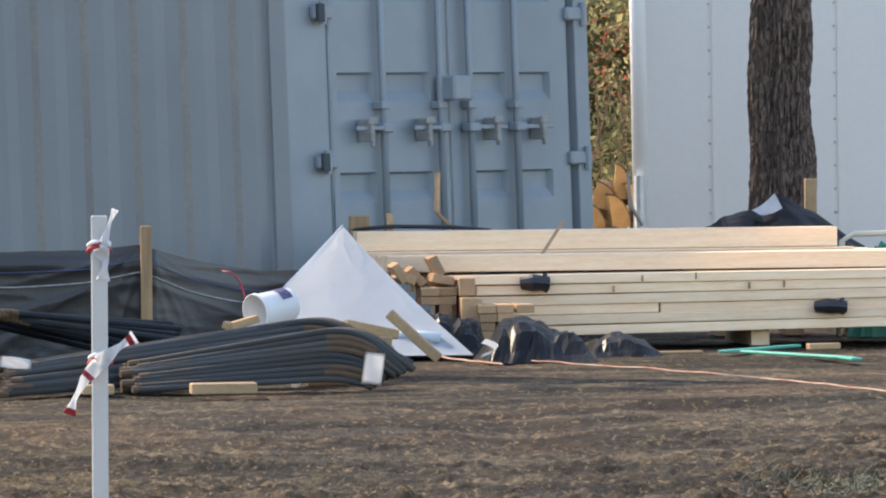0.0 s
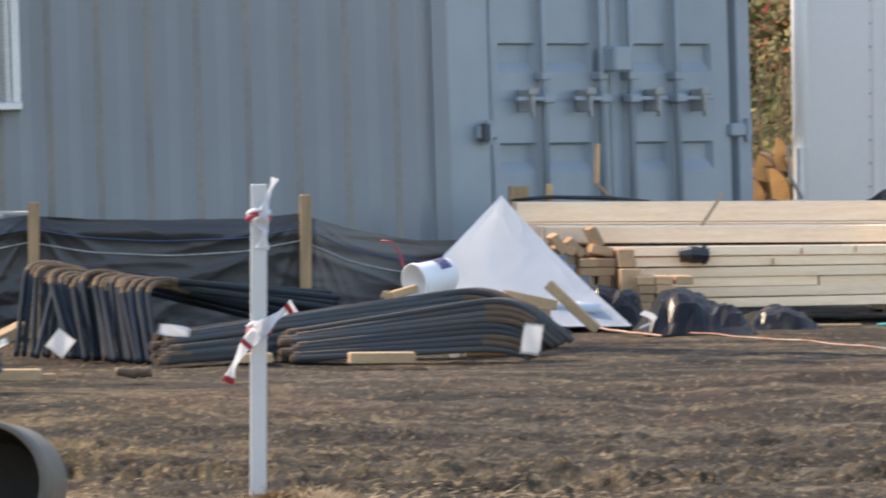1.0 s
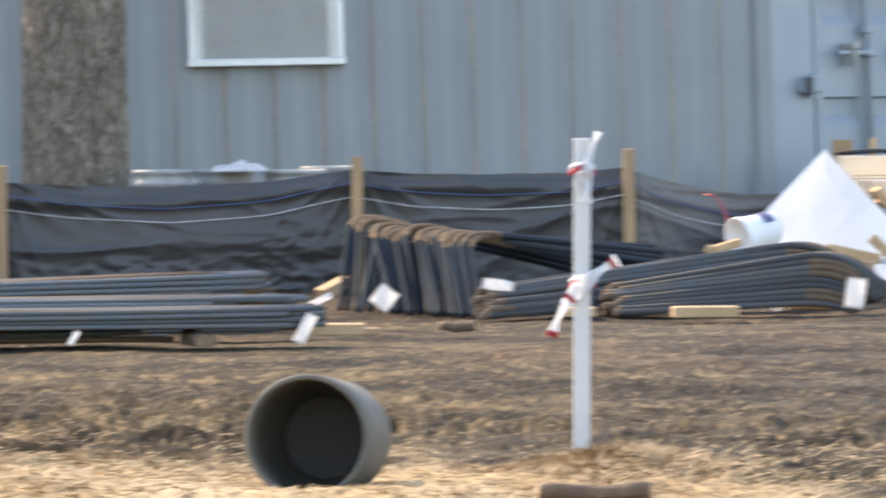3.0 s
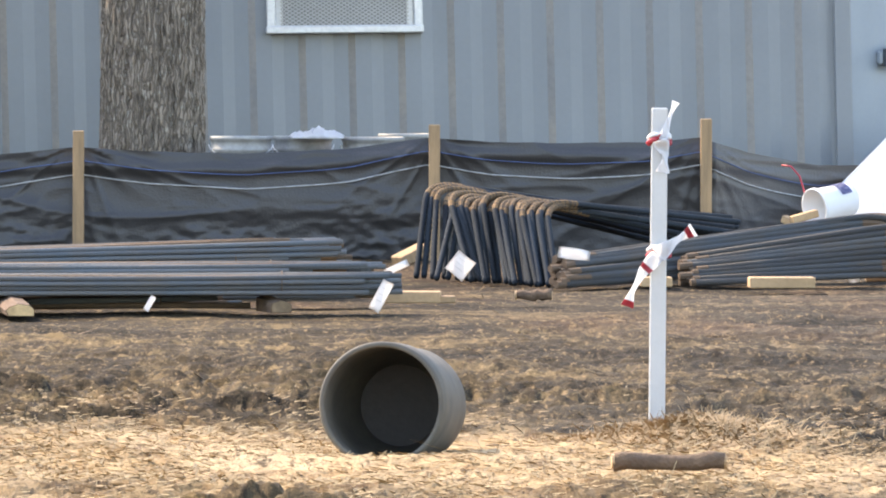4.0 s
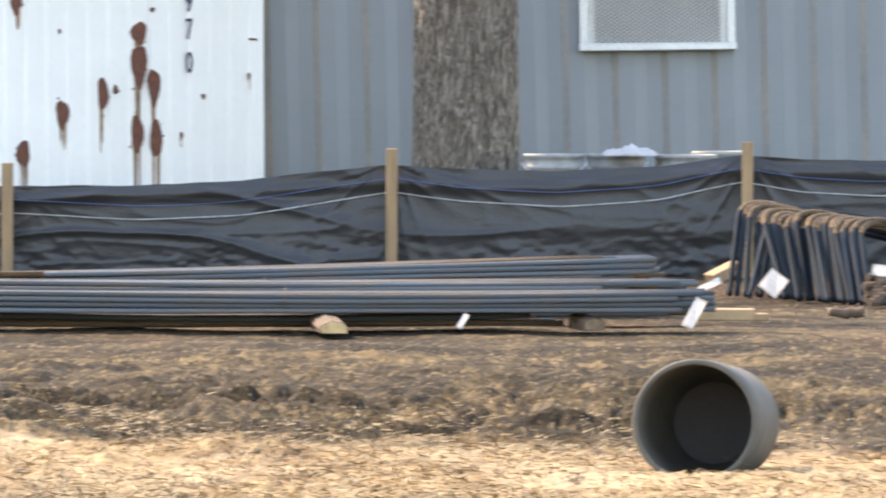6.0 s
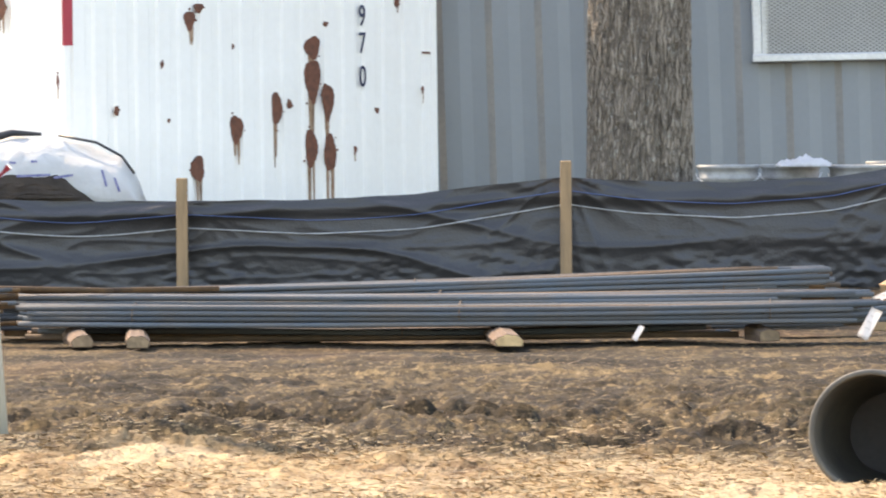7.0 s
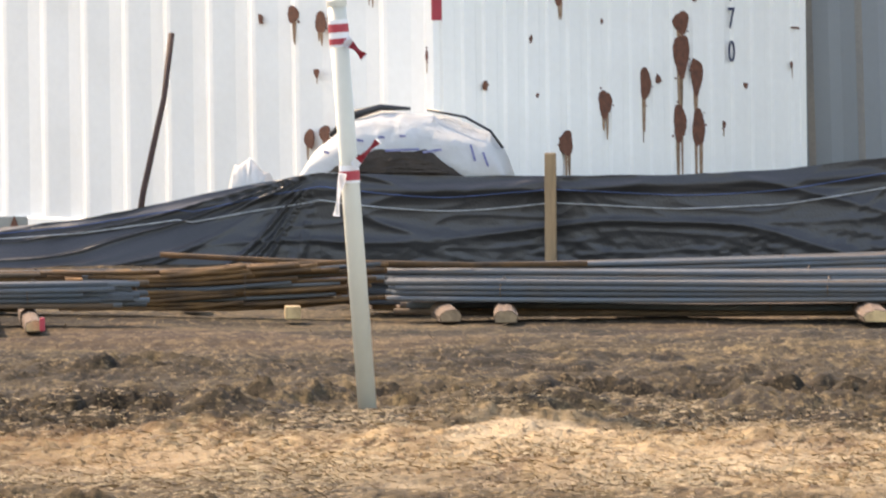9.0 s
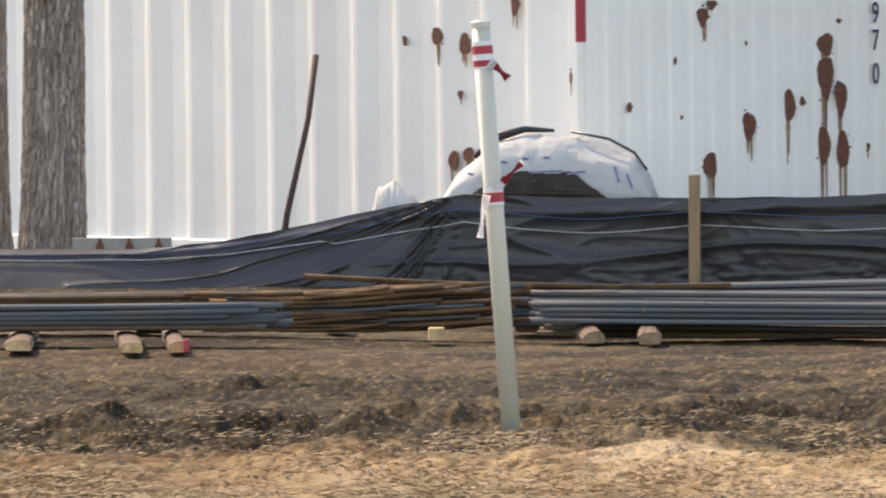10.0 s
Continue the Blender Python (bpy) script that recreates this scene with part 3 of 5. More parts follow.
# ---- white containers ----
def corrugated(length, z0, z1, pitch=0.333, deep=0.032):
    """A container's side along y, facing -x, in trapezoid waves."""
    pts, y = [(0.0, 0.0), (0.0, 0.035)], 0.035
    while y < length - 0.3:
        pts += [(deep, y + 0.070), (deep, y + 0.165), (0.0, y + 0.30), (0.0, y + pitch)]
        y += pitch
    pts.append((0.0, length))
    bm = bmesh.new()
    lo = [bm.verts.new((x, yy, z0)) for x, yy in pts]
    hi = [bm.verts.new((x, yy, z1)) for x, yy in pts]
    for i in range(len(pts) - 1):
        bm.faces.new((lo[i + 1], lo[i], hi[i], hi[i + 1]))
    return bm


def blob(w, h, seed):
    """A ragged stain, w by h, drawn out 3 mm, with specks flaked off round it."""
    rnd = random.Random(seed)
    out = []
    for k in range(40):
        a = 6.28318 * k / 40
        r = 0.88 + 0.10 * rnd.random() + 0.10 * math.sin(a * 3 + seed)
        out.append((w / 2 * r * math.cos(a) * (1.0 + 0.18 * math.sin(a)), h / 2 * r * math.sin(a)))
    bm = prism(out, -0.003, 0.003)
    for _ in range(2):
        a, d, q = rnd.uniform(0, 6.28), rnd.uniform(0.50, 0.66), rnd.uniform(0.003, 0.007)
        cx, cz = w * d * math.cos(a), h * d * math.sin(a)
        prism([(cx + q * math.cos(b * 1.05), cz + q * math.sin(b * 1.05)) for b in range(6)], -0.002, 0.002, bm=bm)
    return bm


def runs(w, h, drip, seed):
    """Thin rust runs below a stain."""
    rnd = random.Random(seed + 5)
    bm = bmesh.new()
    for k in range(2 + (drip > 0.12)):
        x = w * rnd.uniform(-0.26, 0.26)
        d, wd = drip * rnd.uniform(0.5, 1.0), w * rnd.uniform(0.06, 0.13)
        z = -h * 0.30
        prism([(x - wd, z), (x - wd * 0.6, z - h * 0.2 - d * 0.5), (x - wd * 0.15, z - h * 0.2 - d), (x + wd * 0.15, z - h * 0.2 - d), (x + wd * 0.6, z - h * 0.2 - d * 0.6), (x + wd, z)], -0.002, 0.002, bm=bm)
    return bm


def letters(text, size, m, name, material, parent, spacing=1.0):
    cu = bpy.data.curves.new(name, "FONT")
    cu.body, cu.size, cu.extrude, cu.align_x, cu.align_y = text, size, 0.002, "CENTER", "CENTER"
    cu.space_character = spacing
    ob = new(name, cu)
    me = bpy.data.meshes.new_from_object(ob.evaluated_get(bpy.context.evaluated_depsgraph_get()))
    bpy.data.objects.remove(ob)
    me.transform(m)
    me.materials.clear()
    me.materials.append(material)
    ob = new(name, me)
    ob.parent = parent
    return ob


def white_container():
    c = thing("shipping_container", "white corrugated steel shipping container streaked with rust", "container", at=pose(-3.42, 37.6, 0, 0, -0.5, 45.8))
    part("side_wall", corrugated(6.0, 0.12, 2.50), WHITE, c)
    end = bmesh.new()
    pts, x = [(0.03, 0.012)], 0.05
    while x < 2.38:
        pts += [(x, 0.012), (x + 0.012, 0.0), (x + 0.085, 0.0), (x + 0.097, 0.012)]
        x += 0.135
    pts.append((2.41, 0.012))
    lo = [end.verts.new((x, y, 0.12)) for x, y in pts]
    hi = [end.verts.new((x, y, 2.50)) for x, y in pts]
    for i in range(len(pts) - 1):
        end.faces.new((lo[i], lo[i + 1], hi[i + 1], hi[i]))
    part("end_wall", end, WHITE, c)
    shell = box(0.045, 2.43, 0.03, 6.0, 0.10, 2.52)
    part("shell", shell, WHITE, c)
    for x in (0.0, 2.40):
        part("corner_post", box(x - 0.004, x + 0.04, -0.006, 0.05, 0.0, 2.59, 0.004), WHITE, c)
    part("top_rail", box(-0.004, 2.44, -0.006, 0.05, 2.5, 2.59, 0.004), WHITE, c)
    part("bottom_rail", box(-0.004, 2.44, -0.006, 0.05, 0.0, 0.13, 0.004), WHITE, c)
    part("side_rail", box(-0.004, 0.05, 0.05, 6.0, 0.0, 0.13, 0.004), WHITE, c)
    part("side_rail", box(-0.004, 0.05, 0.05, 6.0, 2.49, 2.59, 0.004), WHITE, c)
    part("red_marker", box(-0.008, 0.05, -0.009, 0.0, 1.12, 1.45), RED, c, "red corner decal")
    stains = ((0.80, 1.23, 0.07, 0.10, 0.06), (1.095, 0.695, 0.085, 0.15, 0.08), (1.36, 0.79, 0.07, 0.17, 0.20), (1.445, 0.81, 0.035, 0.045, 0),
              (0.84, 0.51, 0.09, 0.13, 0.14), (1.600, 1.085, 0.105, 0.12, 0.03), (1.600, 0.925, 0.105, 0.23, 0.20), (1.70, 0.82, 0.08, 0.20, 0.10),
              (1.585, 0.59, 0.085, 0.20, 0.26), (1.71, 0.565, 0.085, 0.20, 0.22), (0.325, 0.80, 0.03, 0.05, 0), (1.69, 1.20, 0.03, 0.025, 0),
              (2.03, 0.77, 0.025, 0.03, 0), (0.66, 0.75, 0.015, 0.02, 0), (2.37, 1.05, 0.05, 0.012, 0), (2.34, 0.87, 0.014, 0.03, 0.05),
              (1.08, 1.10, 0.015, 0.02, 0), (2.17, 1.30, 0.03, 0.05, 0.03), (0.62, 1.02, 0.02, 0.03, 0), (0.86, 1.29, 0.06, 0.05, 0), (1.88, 0.58, 0.02, 0.04, 0.03))
    faces = [(Matrix.Translation((x, -0.003, z)), w, h, drip) for x, z, w, h, drip in stains]
    faces += [(Matrix.Translation((-0.004, y, z)) @ Matrix.Rotation(radians(-90), 4, "Z"), w, h, drip) for y, z, w, h, drip in (
        (1.04, 1.15, 0.085, 0.09, 0.13), (0.83, 1.11, 0.085, 0.11, 0.05), (0.925, 0.545, 0.08, 0.10, 0.07), (0.81, 0.57, 0.08, 0.09, 0.04),
        (0.865, 0.865, 0.035, 0.05, 0.03), (1.29, 1.13, 0.03, 0.05, 0.0), (0.45, 1.30, 0.06, 0.12, 0.06), (0.04, 0.95, 0.02, 0.06, 0.05))]
    for i, (m, w, h, drip) in enumerate(faces):
        bm = blob(w, h, i)
        bm.transform(m)
        stain = part("rust_stain", bm, RUST, c)
        if drip:
            bm = runs(w, h, drip * 1.3, i)
            bm.transform(m)
            part("rust_run", bm, RUSTRUN, stain, "thin brown rust run")
    for ch, z in (("9", 1.235), ("7", 1.10), ("0", 0.935)):
        letters(ch, 0.135, Matrix.Translation((1.935, -0.004, z)) @ Matrix.Diagonal((0.72, 1, 1.1, 1)) @ Matrix.Rotation(radians(90), 4, "X"), "numeral", INK, c)
    return c


white_container()


def box_trailer():
    t = thing("box_trailer", "pale white box trailer with riveted panels", "trailer", at=pose(5.06, 44.0, 0, 0, 0, -8) @ pose(-5.06, -44.0, 0))
    part("front_panel", box(5.08, 9.6, 44.0, 44.05, 0.1, 3.2, 0.01), TRAILER, t)
    part("shell", box(5.06, 9.6, 44.055, 52.0, 0.1, 3.2), TRAILER, t)
    part("corner_trim", tube([(5.06, 44.02, 0.1), (5.03, 44.02, 3.2)], 0.048, 14), WHITE, t, smooth=True)
    for x in (5.47, 6.17, 6.87):
        part("seam", box(x - 0.012, x + 0.012, 43.99, 44.0, 0.1, 3.2), TRAILER, t)
        for k in range(18):
            part("rivet", box(x - 0.036, x - 0.022, 43.992, 44.0, 0.3 + 0.13 * k, 0.314 + 0.13 * k, 0.003), RIVET, t)
    part("rubber_bumper", tube([(5.05, 43.96, 0.1), (5.05, 43.96, 0.78)], 0.035, 10), ALU, t)
    return t


box_trailer()


# ---- trees ----
def bark_trunk(x, y, r0, r1, height, lean, seed, bark=BARK, gnarl=0.0):
    """A tapered trunk with bark in raised plates, and its limbs above."""
    t = thing("tree", "tall tree trunk with rough grey-brown furrowed bark", "tree", "trees")
    bm = bmesh.new()
    sides, rows = 150, 420
    rings = []
    for j in range(rows + 1):
        z = -0.05 + (height + 0.05) * j / rows
        r = r0 + (r1 - r0) * j / rows + 0.03 * math.exp(-max(z, 0) * 4)
        cx = x + lean * z
        ring = []
        for k in range(sides):
            a = 6.28318 * k / sides
            p = Vector((math.cos(a) * 4.2, math.sin(a) * 4.2, z * 2.4 + seed))
            wob = noise.noise(Vector((p.x * 0.7, p.y * 0.7, z * 3 + seed))) * 0.5
            ridge = abs(noise.noise(Vector((p.x * 2.6 + wob, p.y * 2.6, z * 4.6 + seed))))
            plate = min(ridge, 0.32) * 0.055 - 0.012 + noise.noise(Vector((p.x * 6, p.y * 6, z * 22))) * 0.006
            rr = r + plate * (1 + gnarl * 14) + gnarl * noise.noise(Vector((p.x * 0.25, p.y * 0.25, z * 1.9 + seed)))
            ring.append(bm.verts.new((cx + rr * math.cos(a), y + rr * math.sin(a), z)))
        rings.append(ring)
    for a, b in zip(rings, rings[1:]):
        for k in range(sides):
            bm.faces.new((a[k], a[(k + 1) % sides], b[(k + 1) % sides], b[k]))
    part("trunk", bm, bark, t)
    rnd = random.Random(seed)
    for k in range(5):
        a = rnd.random() * 6.28
        z = height * (0.72 + 0.06 * k)
        bx = x + lean * z
        tip = (bx + 1.5 * math.cos(a), y + 1.5 * math.sin(a), z + 0.9)
        part("limb", tube([(bx, y, z), ((bx + tip[0]) / 2, (y + tip[1]) / 2, z + 0.25), tip], [r1 * 0.5, r1 * 0.3, r1 * 0.08], 8), BARK, t)
    return t


bark_trunk(-0.695, 37.95, 0.248, 0.228, 6.0, 0.004, 3)
bark_trunk(-5.955, 37.55, 0.150, 0.11, 5.5, 0.012, 11, BARK_GREY)
bark_trunk(-6.50, 38.4, 0.19, 0.15, 5.5, 0.0, 23, BARK_GREY)
bark_trunk(5.575, 42.0, 0.165, 0.145, 6.0, 0.006, 31, BARK_DARK, 0.035)


# ---- silt fence ----
TOP = [(-6.8, 0.16), (-6.0, 0.165), (-5.35, 0.165), (-5.0, 0.20), (-4.6, 0.275), (-4.2, 0.36), (-3.86, 0.415), (-3.3, 0.398), (-2.78, 0.398), (-2.2, 0.400), (-1.7, 0.425),
       (-1.25, 0.475), (-1.0, 0.497), (-0.7, 0.478), (-0.22, 0.470), (0.25, 0.495), (0.6, 0.545), (0.9, 0.525), (1.27, 0.522), (1.62, 0.525), (1.86, 0.55), (2.1, 0.475), (2.47, 0.405), (3.1, 0.385)]
POSTS = ((-2.781, 0.505), (-1.006, 0.575), (0.634, 0.607), (1.888, 0.637))
FENCE_Y = 36.5


def line_y(x):
    return FENCE_Y + max(0.0, x - 1.93) * 1.6


def ridge(a, b, c, sharp=3.0):
    """A crisp crease where the noise changes sign."""
    return max(0.0, 1 - 2.4 * abs(fold(a, b, c))) ** sharp


def drape(x, s):
    """How far the cloth stands out at x, s of its height: swags from post to post, creases fanning from the stakes."""
    y = 0.026 * fold(x * 0.8, s * 1.1 + x * 0.3, 1.0) + 0.014 * math.sin(s * 3.1)
    run = 0.0
    for px, deep in [(p, 0.010 if p < -2 else 0.026) for p, _ in POSTS] + [(-3.86, 0.075)]:
        d, drop = abs(x - px), (1.02 - s) * 0.48
        r = math.hypot(d, drop)
        if r < 1.9 and d > 0.015 and (deep < 0.04 or x < px):
            ang = math.atan2(drop, d)
            side = 1 if x > px else -1
            fade = 2.2 if deep < 0.04 else 0.9
            run += deep * ridge(ang * (3.1 if deep < 0.04 else 7.5) + 0.35 * fold(x * 2.2, s * 2, 3.0), px * 3 + side * 7.3, r * 0.9) * math.exp(-r * fade) * min(1.0, d * 9)
    long = (0.016 + 0.012 * (x < -1.4)) * ridge(s * 2.1 + 0.55 * fold(x * 0.8, 1.0), x * 0.85, 7.0, 4.0) + 0.007 * ridge(x * 1.5 + s * 2.4, s * 3.4 - x * 1.1, 5.0, 4.0)
    low = max(0.0, 0.66 - s)
    fine = (0.036 * fold(x * 9 + s * 5, s * 9, 4.0) + 0.022 * fold(x * 23 - s * 6, s * 17 + x * 4, 8.0)) * low * (0.25 + abs(fold(x * 1.3, 5.0)) * 2.2)
    hemline = 0.020 * math.exp(-((s - 0.86 - 0.03 * math.sin(x * 2.1)) / 0.055) ** 2)
    if x < -3.86:
        # the loose end leans back and hangs in folds
        near = min(1.0, (-3.86 - x) * 1.5)
        long, fine = long * (1 - near), fine * (1 - near)
        y += 0.20 * (1 - s) * near
    hem = 0.05 * max(0.0, 0.35 - s) * fold(x * 3, 2.0)
    return y + run + long + fine + hemline + hem


def silt_fence():
    f = thing("silt_fence", "black woven silt fence stapled to wooden stakes", "fence")
    ends = [-6.8, -3.86, -2.781, -1.006, 0.634, 1.888, 2.85]
    for a, b in zip(ends, ends[1:]):
        def cloth(u, v, a=a, b=b):
            x = a + (b - a) * u
            return (x, line_y(x) + 0.05 - drape(x, v), -0.02 + (between(x, TOP) + 0.02 + 0.004 * fold(x * 9, 3.3)) * v)
        cl = part("fabric", sheet(max(24, int((b - a) / 0.011)), 56, cloth), FABRIC, f, smooth=True)
        for drop, material, r in ((0.125, CORD, 0.0036), (0.06, CORD_BLUE, 0.0022)):
            pts = []
            for k in range(41):
                x = a + (b - a) * k / 40
                top = between(x, TOP)
                d = drop * min(1.0, top / 0.4) + 0.006 * fold(x * 3, drop * 9) + 0.038 * math.sin(k * 3.14159 / 40) * (top > 0.3)
                pts.append((x, line_y(x) + 0.042 - drape(x, 1 - d / top), top - d))
            part("cord", tube(pts, r, 5), material, cl)
    for x, z in POSTS:
        part("stake", box(x - 0.026, x + 0.026, FENCE_Y - 0.06, FENCE_Y - 0.015, -0.1, z, 0.004), POST, f)
    return f


silt_fence()


# ---- reinforcing bars ----
def bar_mesh(points, r, sides=8):
    bm = tube(points, r, sides)
    return bm


def straight_bundle(x0, x1, y0, z0, columns, rows, r, seed, label, rusty=0.0, jut=0.25, slope=0.0, fan=0.0, sag=0.01):
    t = thing("rebar_bundle", label, "rebar", "straight rebar bundles")
    rnd = random.Random(seed)
    for j in range(rows):
        for i in range(columns):
            y = y0 + i * r * 2.3 + rnd.uniform(0, r * 0.5)
            z = z0 + r + j * r * 1.94
            a = x0 - jut * (rnd.random() - 0.5)
            b = x1 - jut * rnd.random() * 1.4
            w = rnd.uniform(-0.012, 0.012)
            pts = []
            for k in range(9):
                u = k / 8
                pts.append((a + (b - a) * u, y + w * math.sin(u * 5 + seed) + fan * u * i * r, z + slope * u + w * 0.4 * math.sin(u * 7 + i) - sag * math.sin(u * 3.14159) + fan * 0.5 * u * j * r))
            part("bar", bar_mesh(pts, r, 8), (RUSTBAR if rusty > 0.9 or rnd.random() < 0.3 else DULLRUST) if rnd.random() < rusty else STEEL, t, smooth=True)
    for u in (0.12, 0.5, 0.86):
        x = x0 + (x1 - x0) * u
        yy, zz = y0 + columns * r * 1.25, z0 + rows * r * 0.97 + slope * u
        ring = [(x, yy + (columns * r * 1.3 + 0.02) * math.cos(k * 0.5236), zz + (rows * r * 0.97 + 0.008) * math.sin(k * 0.5236)) for k in range(13)]
        part("wire_tie", tube(ring, 0.002, 4), DULLRUST, t)
    return t


straight_bundle(-2.85, 0.40, 29.75, 0.066, 11, 4, 0.0100, 1, "grey straight rebar bundle wired together on wood blocks", 0.08, 0.12)
straight_bundle(-2.75, -0.15, 29.95, 0.008, 7, 2, 0.0115, 2, "thin brown rebar bundle lying low on the soil", 0.85, 0.3)
straight_bundle(-3.05, 0.38, 30.5, 0.024, 13, 7, 0.0100, 3, "long straight rebar bundle, grey with rust blooms", 0.22, 0.3)
straight_bundle(-3.2, 0.24, 31.5, 0.020, 11, 6, 0.0102, 4, "long straight rebar bundle fanned out at one end", 0.2, 0.25, slope=0.07, fan=0.5)
straight_bundle(-4.02, -2.92, 30.1, 0.016, 11, 10, 0.0080, 5, "orange rusted rebar bundle with uneven ends", 0.92, 0.5, slope=0.025)
straight_bundle(-7.0, -3.74, 29.3, 0.058, 10, 5, 0.0100, 6, "grey straight rebar bundle on log blocks", 0.05, 0.2)
straight_bundle(-7.0, -3.92, 30.4, 0.024, 11, 7, 0.0100, 7, "grey and brown rebar bundle lying beside others", 0.3, 0.3)


def loose_bar(points, label):
    return solo("rebar", tube(points, 0.0105, 8), RUSTBAR, label, "rebar", smooth=True)


loose_bar([(-3.83, 30.35, 0.225), (-3.4, 30.4, 0.20), (-2.9, 30.5, 0.175), (-2.2, 30.7, 0.175)], "single rusty bar lying across the bundles")
loose_bar([(-3.55, 30.25, 0.18), (-3.1, 30.3, 0.195), (-2.6, 30.55, 0.175)], "single rusty bar lying across the bundles")


def bend(points, radius, steps=5, after=None):
    """Rounds the corners of a bent bar."""
    pts = [Vector(p) for p in points]
    out = [pts[0]]
    for a, b, c in zip(pts, pts[1:], pts[2:]):
        p, q = b + (a - b).normalized() * radius, b + (c - b).normalized() * (after or radius)
        for k in range(steps + 1):
            u = k / steps
            out.append(p * (1 - u) ** 2 + b * 2 * u * (1 - u) + q * u ** 2)
    return out + [pts[-1]]


def knurled(points, r, reach, step=0.016):
    """A bar with ribs over its first reach metres."""
    pts = [Vector(p) for p in points]
    out, radii, gone, k = [], [], 0.0, 0
    for a, b in zip(pts, pts[1:]):
        ln = (b - a).length
        n = max(1, round(ln / step)) if gone < reach else 1
        for i in range(n):
            out.append(a.lerp(b, i / n))
            radii.append(r * (1.10 if k % 2 else 0.94) if gone < reach else r)
            k += 1
        gone += ln
    return tube(out + [pts[-1]], radii + [r], 8)


def hooked_rebar():
    """Hooked bars stand on their short legs, their long legs lie back towards the fence."""
    t = thing("hooked_rebar_pile", "pile of hooked blue-grey rebar with rusty bends", "rebar", "bent rebar piles")
    rnd = random.Random(5)
    # clutches of hooks: first and last top x, first and last foot x, top height, foot height, number
    clutches = ((0.575, 0.655, 0.485, 0.60, 0.372, 4, 34.1), (0.655, 0.745, 0.70, 0.80, 0.345, 6, 33.75), (0.70, 0.78, 0.56, 0.70, 0.330, 4, 33.9),
                (0.765, 0.845, 0.775, 0.86, 0.350, 5, 33.55), (0.84, 0.98, 0.86, 0.955, 0.338, 7, 33.4), (0.93, 1.06, 0.94, 1.055, 0.318, 7, 33.2))
    for tx0, tx1, fx0, fx1, tz, count, y in clutches:
        for k in range(count):
            u = k / (count - 1)
            foot = (fx0 + 0.02 + (fx1 - fx0) * u + rnd.uniform(-0.016, 0.016), y - 0.55 + 0.10 * rnd.random(), 0.0)
            top = Vector((tx0 + (tx1 - tx0) * u - 0.02 + rnd.uniform(-0.010, 0.010), y - 0.12, tz - 0.022 + rnd.uniform(-0.018, 0.018)))
            far = (top[0] + 0.98 - 0.1 * u, y + 1.3 - 0.2 * (k % 3), 0.225 - 0.026 * (k % 5) + rnd.uniform(-0.01, 0.01))
            pts = bend([foot, top + Vector((0, 0, 0.03)), far], 0.11, 10, 0.20)
            bar = part("hooked_bar", knurled(pts, 0.0128, 0.75), SCALE, t, smooth=True)
            part("rusted_bend", bar_mesh(pts[rnd.randint(1, 3):12] + [pts[11].lerp(pts[12], rnd.uniform(0.04, 0.14))], 0.0138, 8), OCHRE, bar, "ochre rusted bend")
    return t


hooked_rebar()


def bent_bundle(left, peak, tip, columns, rows, r, seed, label):
    t = thing("bent_rebar_bundle", label, "rebar", "bent rebar piles")
    rnd = random.Random(seed)
    for j in range(rows):
        for i in range(columns):
            o = Vector((rnd.uniform(-0.05, 0.05), i * r * 2.1 + j * r * 1.5, r + j * r * 0.88))
            a = Vector(left) + o
            p = Vector(peak) + Vector((0.012 * i + 0.004 * j + rnd.uniform(-0.01, 0.01), i * r * 2.1 + j * r * 0.5, r + j * r * 1.85))
            e = Vector(tip) + Vector((0.012 * i + rnd.uniform(-0.025, 0.025) + 0.020 * j, i * r * 2.1 + j * r * 0.4, r + j * r * 0.45))
            pts = bend([a, p, e], 0.17, 8, 0.12)
            bar = part("bent_bar", bar_mesh(pts, r, 8), BENTSTEEL, t, smooth=True)
            if rnd.random() < 0.75:
                part("rusted_bend", bar_mesh(pts[2:10], r * 1.04, 8), DULLRUST, bar, "brown rusted bend")
            part("rusty_end", bar_mesh([a - Vector((0.002, 0, 0)), a + (p - a) * rnd.uniform(0.02, 0.07)], r * 1.12, 8), DULLRUST, bar, "rusty cut end")
    return t


bent_bundle((1.09, 32.3, 0.0), (2.48, 33.75, 0.045), (2.70, 33.9, 0.0), 4, 9, 0.0142, 8, "grey bent rebar bundle with rusty cut ends")
bent_bundle((1.63, 32.6, 0.0), (2.55, 32.95, 0.03), (2.63, 33.0, 0.0), 4, 9, 0.0142, 9, "dark bent rebar bundle resting on wood blocks")


# ---- lumber ----
def plank(x0, x1, y0, y1, z0, z1, parent, rz=0.0, label=""):
    cx, cy, cz = (x0 + x1) / 2, (y0 + y1) / 2, (z0 + z1) / 2
    bm = box(x0 - cx, x1 - cx, y0 - cy, y1 - cy, z0 - cz, z1 - cz, 0.003)
    ob = part("plank", bm, PINE, parent, label)
    ob.matrix_basis = pose(cx, cy, cz, 0, 0, rz)
    return ob


